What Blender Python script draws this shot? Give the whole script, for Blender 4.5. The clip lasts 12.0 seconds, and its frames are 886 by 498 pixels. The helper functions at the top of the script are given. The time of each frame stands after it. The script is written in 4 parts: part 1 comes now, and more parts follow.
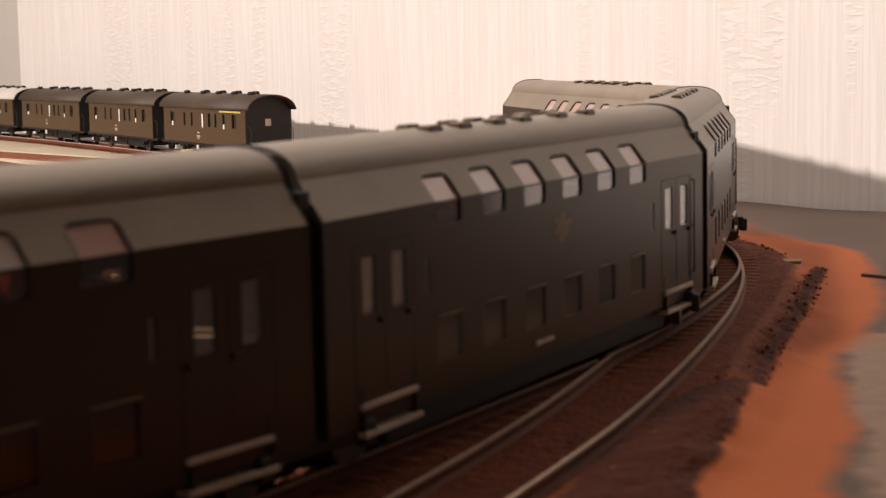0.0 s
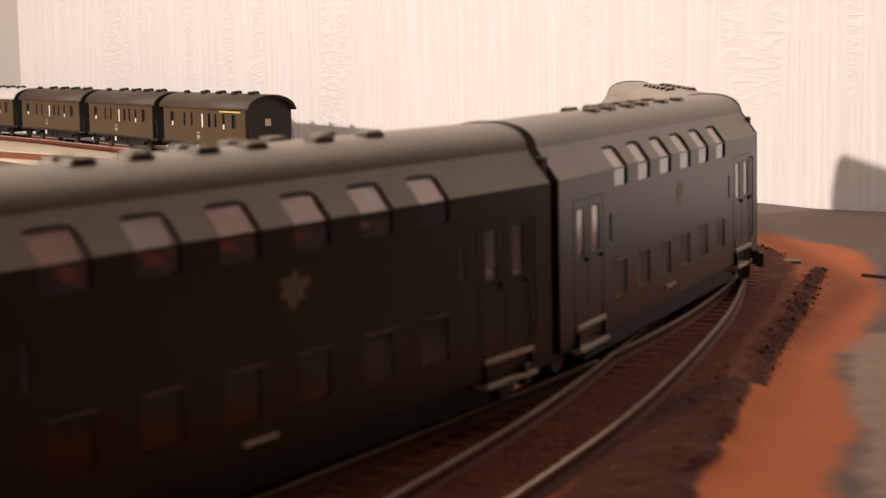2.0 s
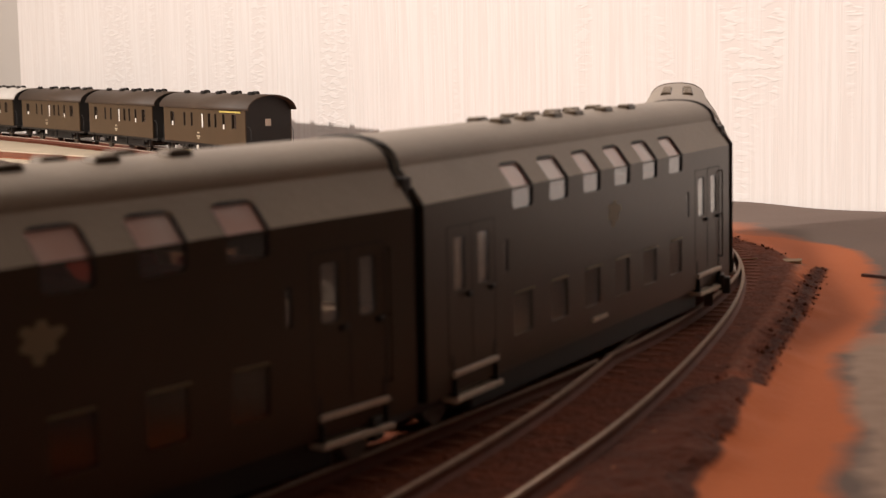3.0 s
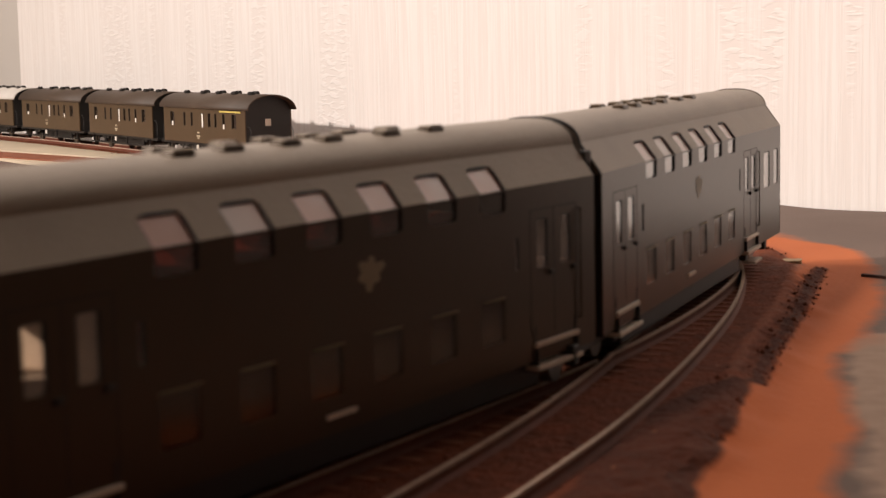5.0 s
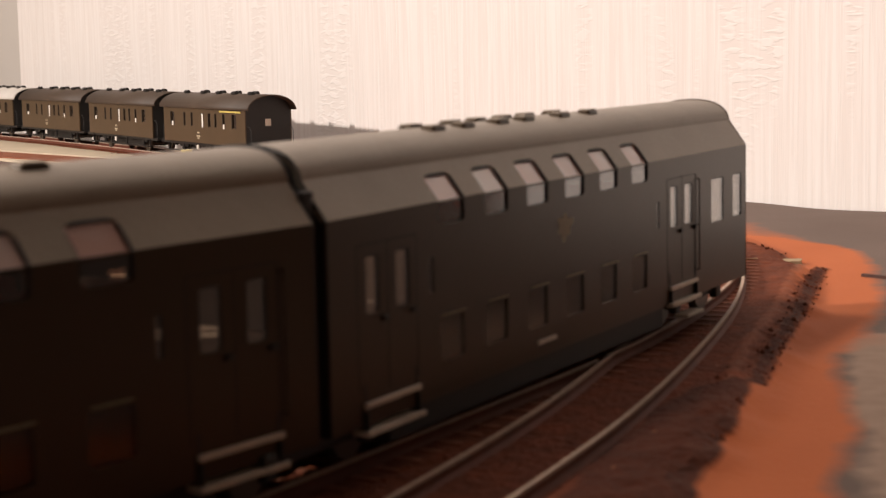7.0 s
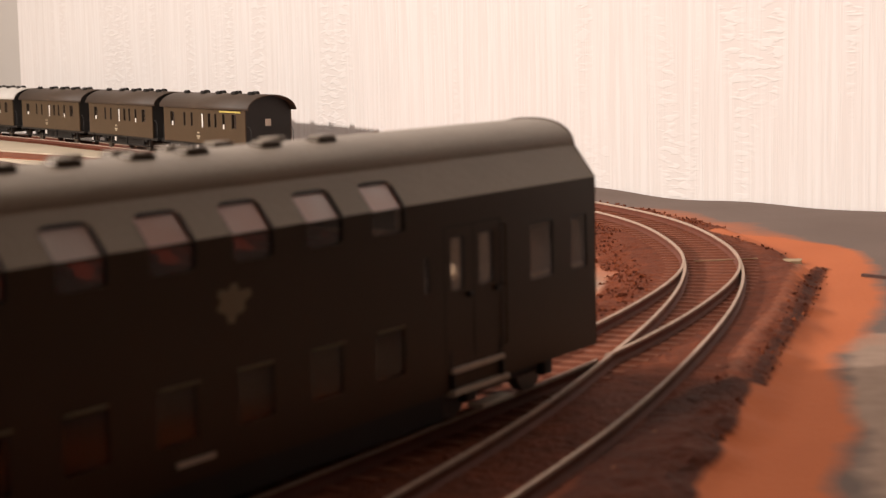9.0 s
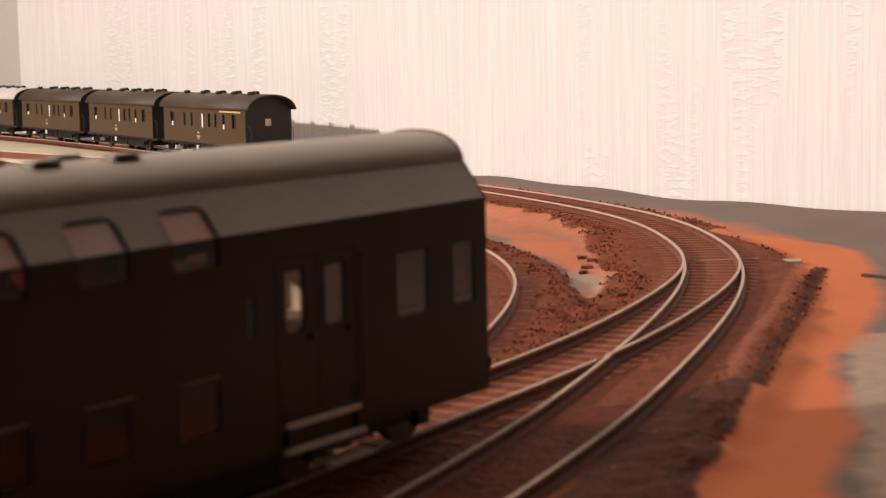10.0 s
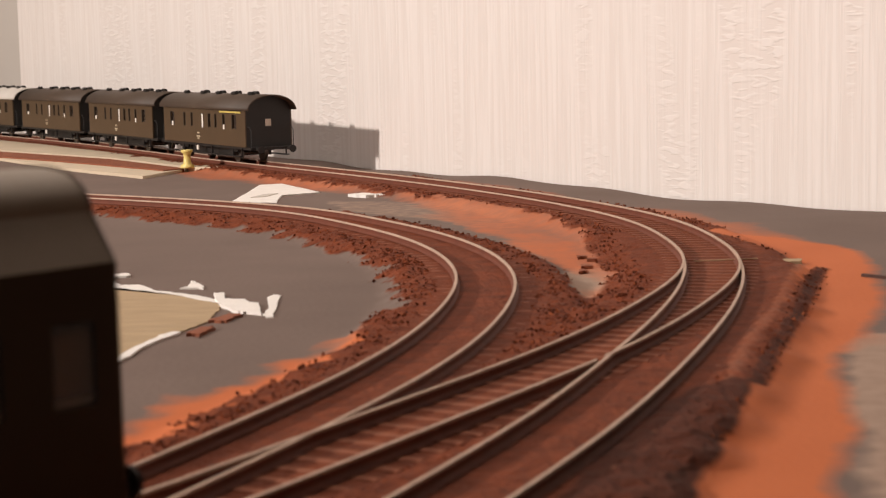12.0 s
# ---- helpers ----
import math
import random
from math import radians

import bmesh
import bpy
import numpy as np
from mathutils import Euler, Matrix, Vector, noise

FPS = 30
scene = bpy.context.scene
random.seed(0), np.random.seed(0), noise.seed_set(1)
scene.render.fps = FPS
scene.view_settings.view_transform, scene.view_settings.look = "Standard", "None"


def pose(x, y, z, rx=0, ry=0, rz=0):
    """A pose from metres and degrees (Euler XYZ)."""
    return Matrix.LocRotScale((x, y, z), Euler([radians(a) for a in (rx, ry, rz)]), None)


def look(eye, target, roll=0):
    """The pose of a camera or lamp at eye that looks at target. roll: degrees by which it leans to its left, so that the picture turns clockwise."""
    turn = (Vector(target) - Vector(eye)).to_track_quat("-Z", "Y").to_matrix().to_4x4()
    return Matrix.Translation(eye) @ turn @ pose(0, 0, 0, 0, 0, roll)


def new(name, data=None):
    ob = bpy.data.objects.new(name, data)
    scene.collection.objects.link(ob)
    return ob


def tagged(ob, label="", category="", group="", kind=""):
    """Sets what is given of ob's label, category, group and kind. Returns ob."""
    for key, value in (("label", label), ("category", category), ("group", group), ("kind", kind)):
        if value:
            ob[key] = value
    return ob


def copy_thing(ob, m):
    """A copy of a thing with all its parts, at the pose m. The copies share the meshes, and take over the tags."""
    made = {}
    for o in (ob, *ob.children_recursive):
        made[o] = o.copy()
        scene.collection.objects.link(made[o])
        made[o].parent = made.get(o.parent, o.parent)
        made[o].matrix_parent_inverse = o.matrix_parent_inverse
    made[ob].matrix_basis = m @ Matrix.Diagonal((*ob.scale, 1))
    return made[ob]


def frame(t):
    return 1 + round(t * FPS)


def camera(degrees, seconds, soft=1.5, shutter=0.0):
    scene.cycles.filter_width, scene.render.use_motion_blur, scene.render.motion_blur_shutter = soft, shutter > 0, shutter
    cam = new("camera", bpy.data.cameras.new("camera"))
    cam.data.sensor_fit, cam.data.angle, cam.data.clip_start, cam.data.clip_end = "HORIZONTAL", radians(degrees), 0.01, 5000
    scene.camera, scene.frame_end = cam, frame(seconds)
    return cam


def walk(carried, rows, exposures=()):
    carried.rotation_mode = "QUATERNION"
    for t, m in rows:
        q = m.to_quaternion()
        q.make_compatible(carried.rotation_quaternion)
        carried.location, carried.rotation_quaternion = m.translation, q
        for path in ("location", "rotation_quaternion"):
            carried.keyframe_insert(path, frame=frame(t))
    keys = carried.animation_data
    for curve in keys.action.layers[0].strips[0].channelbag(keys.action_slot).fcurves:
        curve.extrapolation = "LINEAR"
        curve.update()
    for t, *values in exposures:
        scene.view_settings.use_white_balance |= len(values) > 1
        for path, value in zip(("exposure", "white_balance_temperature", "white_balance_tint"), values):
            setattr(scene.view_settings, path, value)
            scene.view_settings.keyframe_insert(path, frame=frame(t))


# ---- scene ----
cam = camera(29.29, 12.0, soft=1.2, shutter=0.5)
EYE = (0.0, 0.0, 0.067)
VIEW = Matrix.Translation(EYE) @ pose(0, 0, 0, 90 - 6.676, 0, 0) @ pose(0, 0, 0, 0, 0, -1.211)
walk(cam, [(0.0, VIEW), (12.0, VIEW)], exposures=[(0.0, 0.0), (10.5, 0.0), (11.5, -0.12), (12.0, -0.20)])
cam.data.dof.use_dof = True
cam.data.dof.focus_distance = 0.85
cam.data.dof.aperture_fstop = 54.0

# ---- light: a standing lamp low on the left of the room and an added fill from above ----
world = bpy.data.worlds.new("room_dark")
scene.world = world
world.use_nodes = True
world.node_tree.nodes["Background"].inputs[0].default_value = (1.0, 0.8, 0.6, 1)
world.node_tree.nodes["Background"].inputs[1].default_value = 0.004


def lamp(name, eye, target, size, watts, colour):
    data = bpy.data.lights.new(name, "AREA")
    data.shape, data.size, data.energy, data.color = "DISK", size, watts, colour
    ob = new(name, data)
    ob.matrix_world = look(eye, target)
    return ob


lamp("standard_lamp", (-2.08, -0.12, 0.86), (0.0, 0.8, 0.0), 0.10, 60, (1.0, 0.885, 0.82))
# Added fill, no known source: lifts the coach's shadow on the wall.
lamp("high_fill", (-0.95, 0.35, 1.45), (0.0, 0.7, 0.0), 0.22, 12.5, (1.0, 0.88, 0.81))

# ---- materials ----


def material(name, base, rough=0.6, metal=0.0, scale=60.0, spread=0.25, bump=0.0, bump_scale=400.0, stretch=(1, 1, 1),
             spec=0.5, dirt=None, dirt_scale=12.0, dirt_amount=0.4, sheen=(1, 1, 1)):
    m = bpy.data.materials.new(name)
    m.use_nodes = True
    nt = m.node_tree
    b = nt.nodes["Principled BSDF"]
    b.inputs["Roughness"].default_value = rough
    b.inputs["Metallic"].default_value = metal
    b.inputs["Specular IOR Level"].default_value = spec
    b.inputs["Specular Tint"].default_value = (*sheen, 1)
    co = nt.nodes.new("ShaderNodeTexCoord")
    mp = nt.nodes.new("ShaderNodeMapping")
    mp.inputs["Scale"].default_value = stretch
    nt.links.new(co.outputs["Object"], mp.inputs["Vector"])
    no = nt.nodes.new("ShaderNodeTexNoise")
    no.inputs["Scale"].default_value = scale
    no.inputs["Detail"].default_value = 6
    nt.links.new(mp.outputs[0], no.inputs["Vector"])
    ramp = nt.nodes.new("ShaderNodeMix")
    ramp.data_type = "RGBA"
    ramp.inputs[6].default_value = [c * (1 - spread) for c in base] + [1]
    ramp.inputs[7].default_value = [min(1, c * (1 + spread)) for c in base] + [1]
    nt.links.new(no.outputs["Fac"], ramp.inputs[0])
    out = ramp.outputs[2]
    if dirt:
        n2 = nt.nodes.new("ShaderNodeTexNoise")
        n2.inputs["Scale"].default_value = dirt_scale
        n2.inputs["Detail"].default_value = 5
        nt.links.new(mp.outputs[0], n2.inputs["Vector"])
        cr = nt.nodes.new("ShaderNodeMapRange")
        cr.inputs["From Min"].default_value, cr.inputs["From Max"].default_value = 0.45, 0.7
        cr.inputs["To Max"].default_value = dirt_amount
        nt.links.new(n2.outputs["Fac"], cr.inputs["Value"])
        mx = nt.nodes.new("ShaderNodeMix")
        mx.data_type = "RGBA"
        mx.inputs[7].default_value = (*dirt, 1)
        nt.links.new(cr.outputs[0], mx.inputs[0])
        nt.links.new(out, mx.inputs[6])
        out = mx.outputs[2]
    nt.links.new(out, b.inputs["Base Color"])
    if bump:
        n3 = nt.nodes.new("ShaderNodeTexNoise")
        n3.inputs["Scale"].default_value = bump_scale
        n3.inputs["Detail"].default_value = 4
        nt.links.new(mp.outputs[0], n3.inputs["Vector"])
        bp = nt.nodes.new("ShaderNodeBump")
        bp.inputs["Strength"].default_value = bump
        bp.inputs["Distance"].default_value = 0.0006
        nt.links.new(n3.outputs["Fac"], bp.inputs["Height"])
        nt.links.new(bp.outputs[0], b.inputs["Normal"])
    return m


def glass_material(name, tint, rise=2.2):
    """A clear pane: it lets light through and mirrors a little."""
    m = bpy.data.materials.new(name)
    m.use_nodes = True
    nt = m.node_tree
    nt.nodes.remove(nt.nodes["Principled BSDF"])
    tr = nt.nodes.new("ShaderNodeBsdfTransparent")
    tr.inputs[0].default_value = (*tint, 1)
    gl = nt.nodes.new("ShaderNodeBsdfGlossy")
    gl.inputs["Roughness"].default_value = 0.12
    lw = nt.nodes.new("ShaderNodeLayerWeight")
    lw.inputs["Blend"].default_value = 0.5
    pw = nt.nodes.new("ShaderNodeMath")
    pw.operation, pw.inputs[1].default_value = "POWER", rise
    nt.links.new(lw.outputs["Facing"], pw.inputs[0])
    fr = nt.nodes.new("ShaderNodeMath")
    fr.operation, fr.inputs[1].default_value, fr.inputs[2].default_value = "MULTIPLY_ADD", 0.9, 0.035
    nt.links.new(pw.outputs[0], fr.inputs[0])
    mx = nt.nodes.new("ShaderNodeMixShader")
    nt.links.new(fr.outputs[0], mx.inputs[0])
    nt.links.new(tr.outputs[0], mx.inputs[1])
    nt.links.new(gl.outputs[0], mx.inputs[2])
    nt.links.new(mx.outputs[0], nt.nodes["Material Output"].inputs[0])
    return m


def milky_material(name, tint):
    """Old cloudy window plastic: partly clear, partly scattering, a little glossy."""
    m = bpy.data.materials.new(name)
    m.use_nodes = True
    nt = m.node_tree
    b = nt.nodes["Principled BSDF"]
    b.inputs["Roughness"].default_value = 0.3
    co = nt.nodes.new("ShaderNodeTexCoord")
    no = nt.nodes.new("ShaderNodeTexNoise")
    no.inputs["Scale"].default_value = 46
    nt.links.new(co.outputs["Object"], no.inputs["Vector"])
    spread = nt.nodes.new("ShaderNodeMapRange")
    spread.inputs["From Min"].default_value, spread.inputs["From Max"].default_value = 0.30, 0.54
    nt.links.new(no.outputs["Fac"], spread.inputs["Value"])
    cl = nt.nodes.new("ShaderNodeMix")
    cl.data_type = "RGBA"
    cl.inputs[6].default_value = (*tint, 1)
    cl.inputs[7].default_value = (tint[0] * 0.92, tint[1] * 0.58, tint[2] * 0.50, 1)
    nt.links.new(spread.outputs[0], cl.inputs[0])
    nt.links.new(cl.outputs[2], b.inputs["Base Color"])
    back_lit = nt.nodes.new("ShaderNodeBsdfTranslucent")
    nt.links.new(cl.outputs[2], back_lit.inputs["Color"])
    body = nt.nodes.new("ShaderNodeMixShader")
    body.inputs[0].default_value = 0.2
    nt.links.new(b.outputs[0], body.inputs[1])
    nt.links.new(back_lit.outputs[0], body.inputs[2])
    tr = nt.nodes.new("ShaderNodeBsdfTransparent")
    mx = nt.nodes.new("ShaderNodeMixShader")
    mx.inputs[0].default_value = 0.92
    b.inputs["Coat Weight"].default_value = 1.0
    b.inputs["Coat IOR"].default_value = 2.1
    b.inputs["Coat Roughness"].default_value = 0.2
    nt.links.new(tr.outputs[0], mx.inputs[1])
    nt.links.new(body.outputs[0], mx.inputs[2])
    nt.links.new(mx.outputs[0], nt.nodes["Material Output"].inputs[0])
    return m


COACH = material("coach_green_plastic", (0.046, 0.028, 0.0155), 0.31, 0, 90, 0.14, 0.05, 900, spec=0.3, sheen=(1.0, 0.86, 0.70), dirt=(0.042, 0.032, 0.023), dirt_scale=30)
ROOF = material("coach_roof_grey", (0.27, 0.217, 0.162), 0.42, 0, 80, 0.14, 0.2, 900, spec=0.6, sheen=(1.0, 0.90, 0.78), dirt=(0.12, 0.09, 0.07), dirt_scale=25)
CABWOOD = material("cab_brown_plastic", (0.26, 0.15, 0.075), 0.6, 0, 60, 0.2)
SEAM = material("dark_door_gap", (0.014, 0.011, 0.008), 0.7, 0, 120, 0.2)
BLACK = material("black_plastic", (0.018, 0.015, 0.013), 0.55, 0, 120, 0.3)
GLASS = glass_material("window_glass", (0.80, 0.73, 0.65))
DULL_GLASS = glass_material("dusty_window_glass", (0.74, 0.66, 0.58), 4.6)
# Shade of the panes' upright part, put into a dark tint.
SHADE_GLASS = glass_material("shade_tinted_window_glass", (0.26, 0.19, 0.15))
MILKY = milky_material("milky_window_plastic", (0.90, 0.83, 0.79))
INNER = material("interior_cream_plastic", (0.78, 0.64, 0.52), 0.6, 0, 60, 0.15)
# Darkened seat red: the lower deck's shade is in this colour.
LOWSHADE = material("lower_deck_shade_red", (0.050, 0.020, 0.013), 0.6, 0, 60, 0.2)
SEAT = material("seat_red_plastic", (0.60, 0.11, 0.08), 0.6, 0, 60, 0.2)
STEP = material("step_grey_metal", (0.66, 0.59, 0.49), 0.45, 0.0, 300, 0.25)
YELLOWMARK = material("yellow_print", (0.62, 0.50, 0.13), 0.5, 0, 200, 0.1)
WHITEMARK = material("white_print", (0.86, 0.82, 0.74), 0.5, 0, 200, 0.1)
PALEMARK = material("pale_print", (0.52, 0.43, 0.30), 0.5, 0, 300, 0.15)
EMBLEM = material("emblem_print", (0.25, 0.21, 0.12), 0.5, 0, 300, 0.15)
OLD = material("old_coach_green", (0.085, 0.053, 0.027), 0.5, 0, 90, 0.15, 0.2, 900)
OLDROOF = material("old_coach_roof", (0.078, 0.053, 0.036), 0.6, 0, 90, 0.15, 0.2, 700)
PALEROOF = material("pale_coach_roof", (0.62, 0.58, 0.52), 0.6, 0, 90, 0.1)
RAILHEAD = material("rail_steel", (0.50, 0.355, 0.262), 0.7, 0.0, 200, 0.25, 0.2, 1500)
RAILSIDE = material("rail_rust", (0.15, 0.042, 0.021), 0.8, 0, 200, 0.3)
SLEEPER = material("sleeper_rust_brown", (0.25, 0.075, 0.031), 0.85, 0, 400, 0.45, 0.5, 900, (1, 1, 1), dirt=(0.30, 0.10, 0.05), dirt_scale=60)
PAPER = material("torn_white_paper", (0.90, 0.86, 0.80), 0.8, 0, 150, 0.1, 0.3, 800)
PLYWOOD = material("bare_plywood", (0.46, 0.33, 0.19), 0.75, 0, 60, 0.25, 0.3, 500, (1, 6, 1))
CREAM = material("cream_board", (0.66, 0.55, 0.40), 0.7, 0, 40, 0.15, 0.2, 500)
PIN = material("yellow_pin_plastic", (0.80, 0.66, 0.22), 0.3, 0, 80, 0.08)
STEEL = material("steel_wheel", (0.20, 0.18, 0.16), 0.4, 0.8, 200, 0.2)
TWIG = material("dark_stick", (0.07, 0.03, 0.02), 0.8, 0, 300, 0.4, 0.5, 900)
GREYPAINT = material("room_paint_grey", (0.62, 0.57, 0.51), 0.7, 0, 8, 0.08, 0.1, 300)
# Dark surface of the unseen wall stretch that limits bounce.
LIGHT_STOP = material("light_stop_dark", (0.055, 0.034, 0.022), 0.6, 0, 20, 0.3, 0.2, 200, (1, 1, 0.1))
PLASTER = material("room_plaster", (0.13, 0.105, 0.085), 0.8, 0, 5, 0.06, 0.1, 300)
CARPET = material("room_carpet", (0.20, 0.14, 0.10), 0.9, 0, 60, 0.2, 0.4, 300)


def wallpaper_material():
    """Cream relief wallpaper: long brushed upright strokes, with patches of short crosswise ribs."""
    m = bpy.data.materials.new("cream_relief_wallpaper")
    m.use_nodes = True
    nt = m.node_tree
    b = nt.nodes["Principled BSDF"]
    b.inputs["Roughness"].default_value = 0.7
    co = nt.nodes.new("ShaderNodeTexCoord")

    def tex(scale, stretch, detail, turn=0.0):
        mp = nt.nodes.new("ShaderNodeMapping")
        mp.inputs["Scale"].default_value = stretch
        mp.inputs["Rotation"].default_value = (0, turn, 0)
        no = nt.nodes.new("ShaderNodeTexNoise")
        no.inputs["Scale"].default_value = scale
        no.inputs["Detail"].default_value = detail
        no.inputs["Distortion"].default_value = 0.3
        nt.links.new(co.outputs["Object"], mp.inputs["Vector"])
        nt.links.new(mp.outputs[0], no.inputs["Vector"])
        return no.outputs["Fac"]

    def maths(op, a, c):
        n = nt.nodes.new("ShaderNodeMath")
        n.operation = op
        for i, q in enumerate((a, c)):
            if isinstance(q, float):
                n.inputs[i].default_value = q
            else:
                nt.links.new(q, n.inputs[i])
        return n.outputs[0]

    def step(value, low, high):
        n = nt.nodes.new("ShaderNodeMapRange")
        n.interpolation_type = "SMOOTHSTEP"
        n.inputs["From Min"].default_value, n.inputs["From Max"].default_value = low, high
        nt.links.new(value, n.inputs["Value"])
        return n.outputs[0]

    strokes = step(tex(300.0, (1, 1, 0.03), 3, 0.09), 0.40, 0.66)
    strokes2 = step(tex(240.0, (1, 1, 0.035), 3, -0.13), 0.44, 0.66)
    ribs = step(tex(310.0, (0.30, 0.30, 1.1), 1), 0.46, 0.62)
    patch = step(tex(34.0, (1, 1, 0.13), 2, 0.10), 0.50, 0.66)
    a = maths("MAXIMUM", strokes, maths("MULTIPLY", strokes2, 0.8))
    a = maths("MULTIPLY", a, maths("SUBTRACT", 1.0, patch))
    relief = maths("ADD", a, maths("MULTIPLY", ribs, maths("MULTIPLY", patch, 0.8)))
    bp = nt.nodes.new("ShaderNodeBump")
    bp.inputs["Strength"].default_value = 0.42
    bp.inputs["Distance"].default_value = 0.0007
    nt.links.new(relief, bp.inputs["Height"])
    nt.links.new(bp.outputs[0], b.inputs["Normal"])
    mx = nt.nodes.new("ShaderNodeMix")
    mx.data_type = "RGBA"
    mx.inputs[6].default_value = (0.765, 0.705, 0.655, 1)
    mx.inputs[7].default_value = (0.825, 0.775, 0.73, 1)
    nt.links.new(relief, mx.inputs[0])
    nt.links.new(mx.outputs[2], b.inputs["Base Color"])
    return m


WALLPAPER = wallpaper_material()


def ground_material():
    """Sprayed board: colours from the paint layers and a painted shade layer stored on the mesh, broken up by grain."""
    m = bpy.data.materials.new("sprayed_layout_board")
    m.use_nodes = True
    nt = m.node_tree
    b = nt.nodes["Principled BSDF"]
    b.inputs["Roughness"].default_value = 0.85
    b.inputs["Specular IOR Level"].default_value = 0.25
    at = nt.nodes.new("ShaderNodeVertexColor")
    at.layer_name = "paint"
    sep = nt.nodes.new("ShaderNodeSeparateColor")
    nt.links.new(at.outputs["Color"], sep.inputs[0])
    co = nt.nodes.new("ShaderNodeTexCoord")

    def noise_of(scale, detail):
        n = nt.nodes.new("ShaderNodeTexNoise")
        n.inputs["Scale"].default_value, n.inputs["Detail"].default_value = scale, detail
        nt.links.new(co.outputs["Object"], n.inputs["Vector"])
        return n.outputs["Fac"]

    fine, mid, coarse = noise_of(480, 4), noise_of(190, 6), noise_of(22, 5)

    def two(c0, c1, fac):
        n = nt.nodes.new("ShaderNodeMix")
        n.data_type = "RGBA"
        for i, c in ((6, c0), (7, c1)):
            if isinstance(c, tuple):
                n.inputs[i].default_value = (*c, 1)
            else:
                nt.links.new(c, n.inputs[i])
        nt.links.new(fac, n.inputs[0])
        return n.outputs[2]

    def edge(layer, grain, width):
        """Layer strength pushed by grain, so that the paint's rim is speckled."""
        s = nt.nodes.new("ShaderNodeMath")
        s.operation = "MULTIPLY_ADD"
        s.inputs[1].default_value = width
        nt.links.new(grain, s.inputs[0])
        nt.links.new(layer, s.inputs[2])
        r = nt.nodes.new("ShaderNodeMapRange")
        r.inputs["From Min"].default_value, r.inputs["From Max"].default_value = 0.3 + width / 2, 0.7 + width / 2
        nt.links.new(s.outputs[0], r.inputs["Value"])
        return r.outputs[0]

    grey = two((0.145, 0.103, 0.084), (0.215, 0.157, 0.13), coarse)
    orange = two((0.50, 0.128, 0.042), (0.64, 0.185, 0.066), coarse)
    brown = two((0.060, 0.013, 0.005), (0.29, 0.068, 0.022), mid)
    pale = two((0.30, 0.20, 0.145), (0.45, 0.32, 0.24), mid)
    c = two(grey, pale, edge(sep.outputs[2], mid, 0.5))
    c = two(c, orange, edge(sep.outputs[0], mid, 0.25))
    c = two(c, brown, edge(sep.outputs[1], mid, 0.35))
    # Alpha layer: shadow painted into the board's colour as dark brown.
    shade_brown = two((0.045, 0.011, 0.004), (0.13, 0.030, 0.011), mid)
    c = two(c, shade_brown, edge(at.outputs["Alpha"], mid, 0.35))
    nt.links.new(c, b.inputs["Base Color"])
    bp = nt.nodes.new("ShaderNodeBump")
    bp.inputs["Strength"].default_value, bp.inputs["Distance"].default_value = 1.0, 0.0016
    hm = nt.nodes.new("ShaderNodeMath")
    hm.operation = "MULTIPLY"
    hb = nt.nodes.new("ShaderNodeMath")
    hb.operation, hb.inputs[1].default_value = "MAXIMUM", 0.12
    nt.links.new(sep.outputs[1], hb.inputs[0])
    nt.links.new(fine, hm.inputs[0])
    nt.links.new(hb.outputs[0], hm.inputs[1])
    nt.links.new(hm.outputs[0], bp.inputs["Height"])
    nt.links.new(bp.outputs[0], b.inputs["Normal"])
    return m


GROUND = ground_material()


def ballast_material():
    """Cork crumbs, each of its own rust-brown shade."""
    m = bpy.data.materials.new("cork_ballast")
    m.use_nodes = True
    nt = m.node_tree
    b = nt.nodes["Principled BSDF"]
    b.inputs["Roughness"].default_value = 0.9
    b.inputs["Specular IOR Level"].default_value = 0.2
    geo = nt.nodes.new("ShaderNodeNewGeometry")
    ramp = nt.nodes.new("ShaderNodeValToRGB")
    ramp.color_ramp.elements[0].color = (0.07, 0.016, 0.006, 1)
    ramp.color_ramp.elements[1].color = (0.27, 0.072, 0.027, 1)
    mid_tone = ramp.color_ramp.elements.new(0.6)
    mid_tone.color = (0.145, 0.036, 0.014, 1)
    nt.links.new(geo.outputs["Random Per Island"], ramp.inputs[0])
    nt.links.new(ramp.outputs[0], b.inputs["Base Color"])
    return m


BALLAST = ballast_material()

# ---- small building helpers ----


def part(name, bm, mat, parent=None, label="", smooth=False):
    me = bpy.data.meshes.new(name)
    bmesh.ops.recalc_face_normals(bm, faces=bm.faces)
    bm.to_mesh(me)
    bm.free()
    for mm in (mat if isinstance(mat, (list, tuple)) else [mat]):
        me.materials.append(mm)
    if smooth:
        for q in me.polygons:
            q.use_smooth = True
    ob = new(name, me)
    if parent is not None:
        ob.parent = parent
    if label:
        tagged(ob, label)
    return ob


def add_box(bm, x0, x1, y0, y1, z0, z1, bevel=0.0, m=None):
    vs = bmesh.ops.create_cube(bm, size=1.0)["verts"]
    bmesh.ops.scale(bm, vec=(x1 - x0, y1 - y0, z1 - z0), verts=vs)
    bmesh.ops.translate(bm, vec=((x0 + x1) / 2, (y0 + y1) / 2, (z0 + z1) / 2), verts=vs)
    if m is not None:
        bmesh.ops.transform(bm, matrix=m, verts=vs)
    if bevel:
        es = list({e for w in vs for e in w.link_edges})
        bmesh.ops.bevel(bm, geom=es, offset=bevel, segments=2, affect="EDGES", profile=0.5)


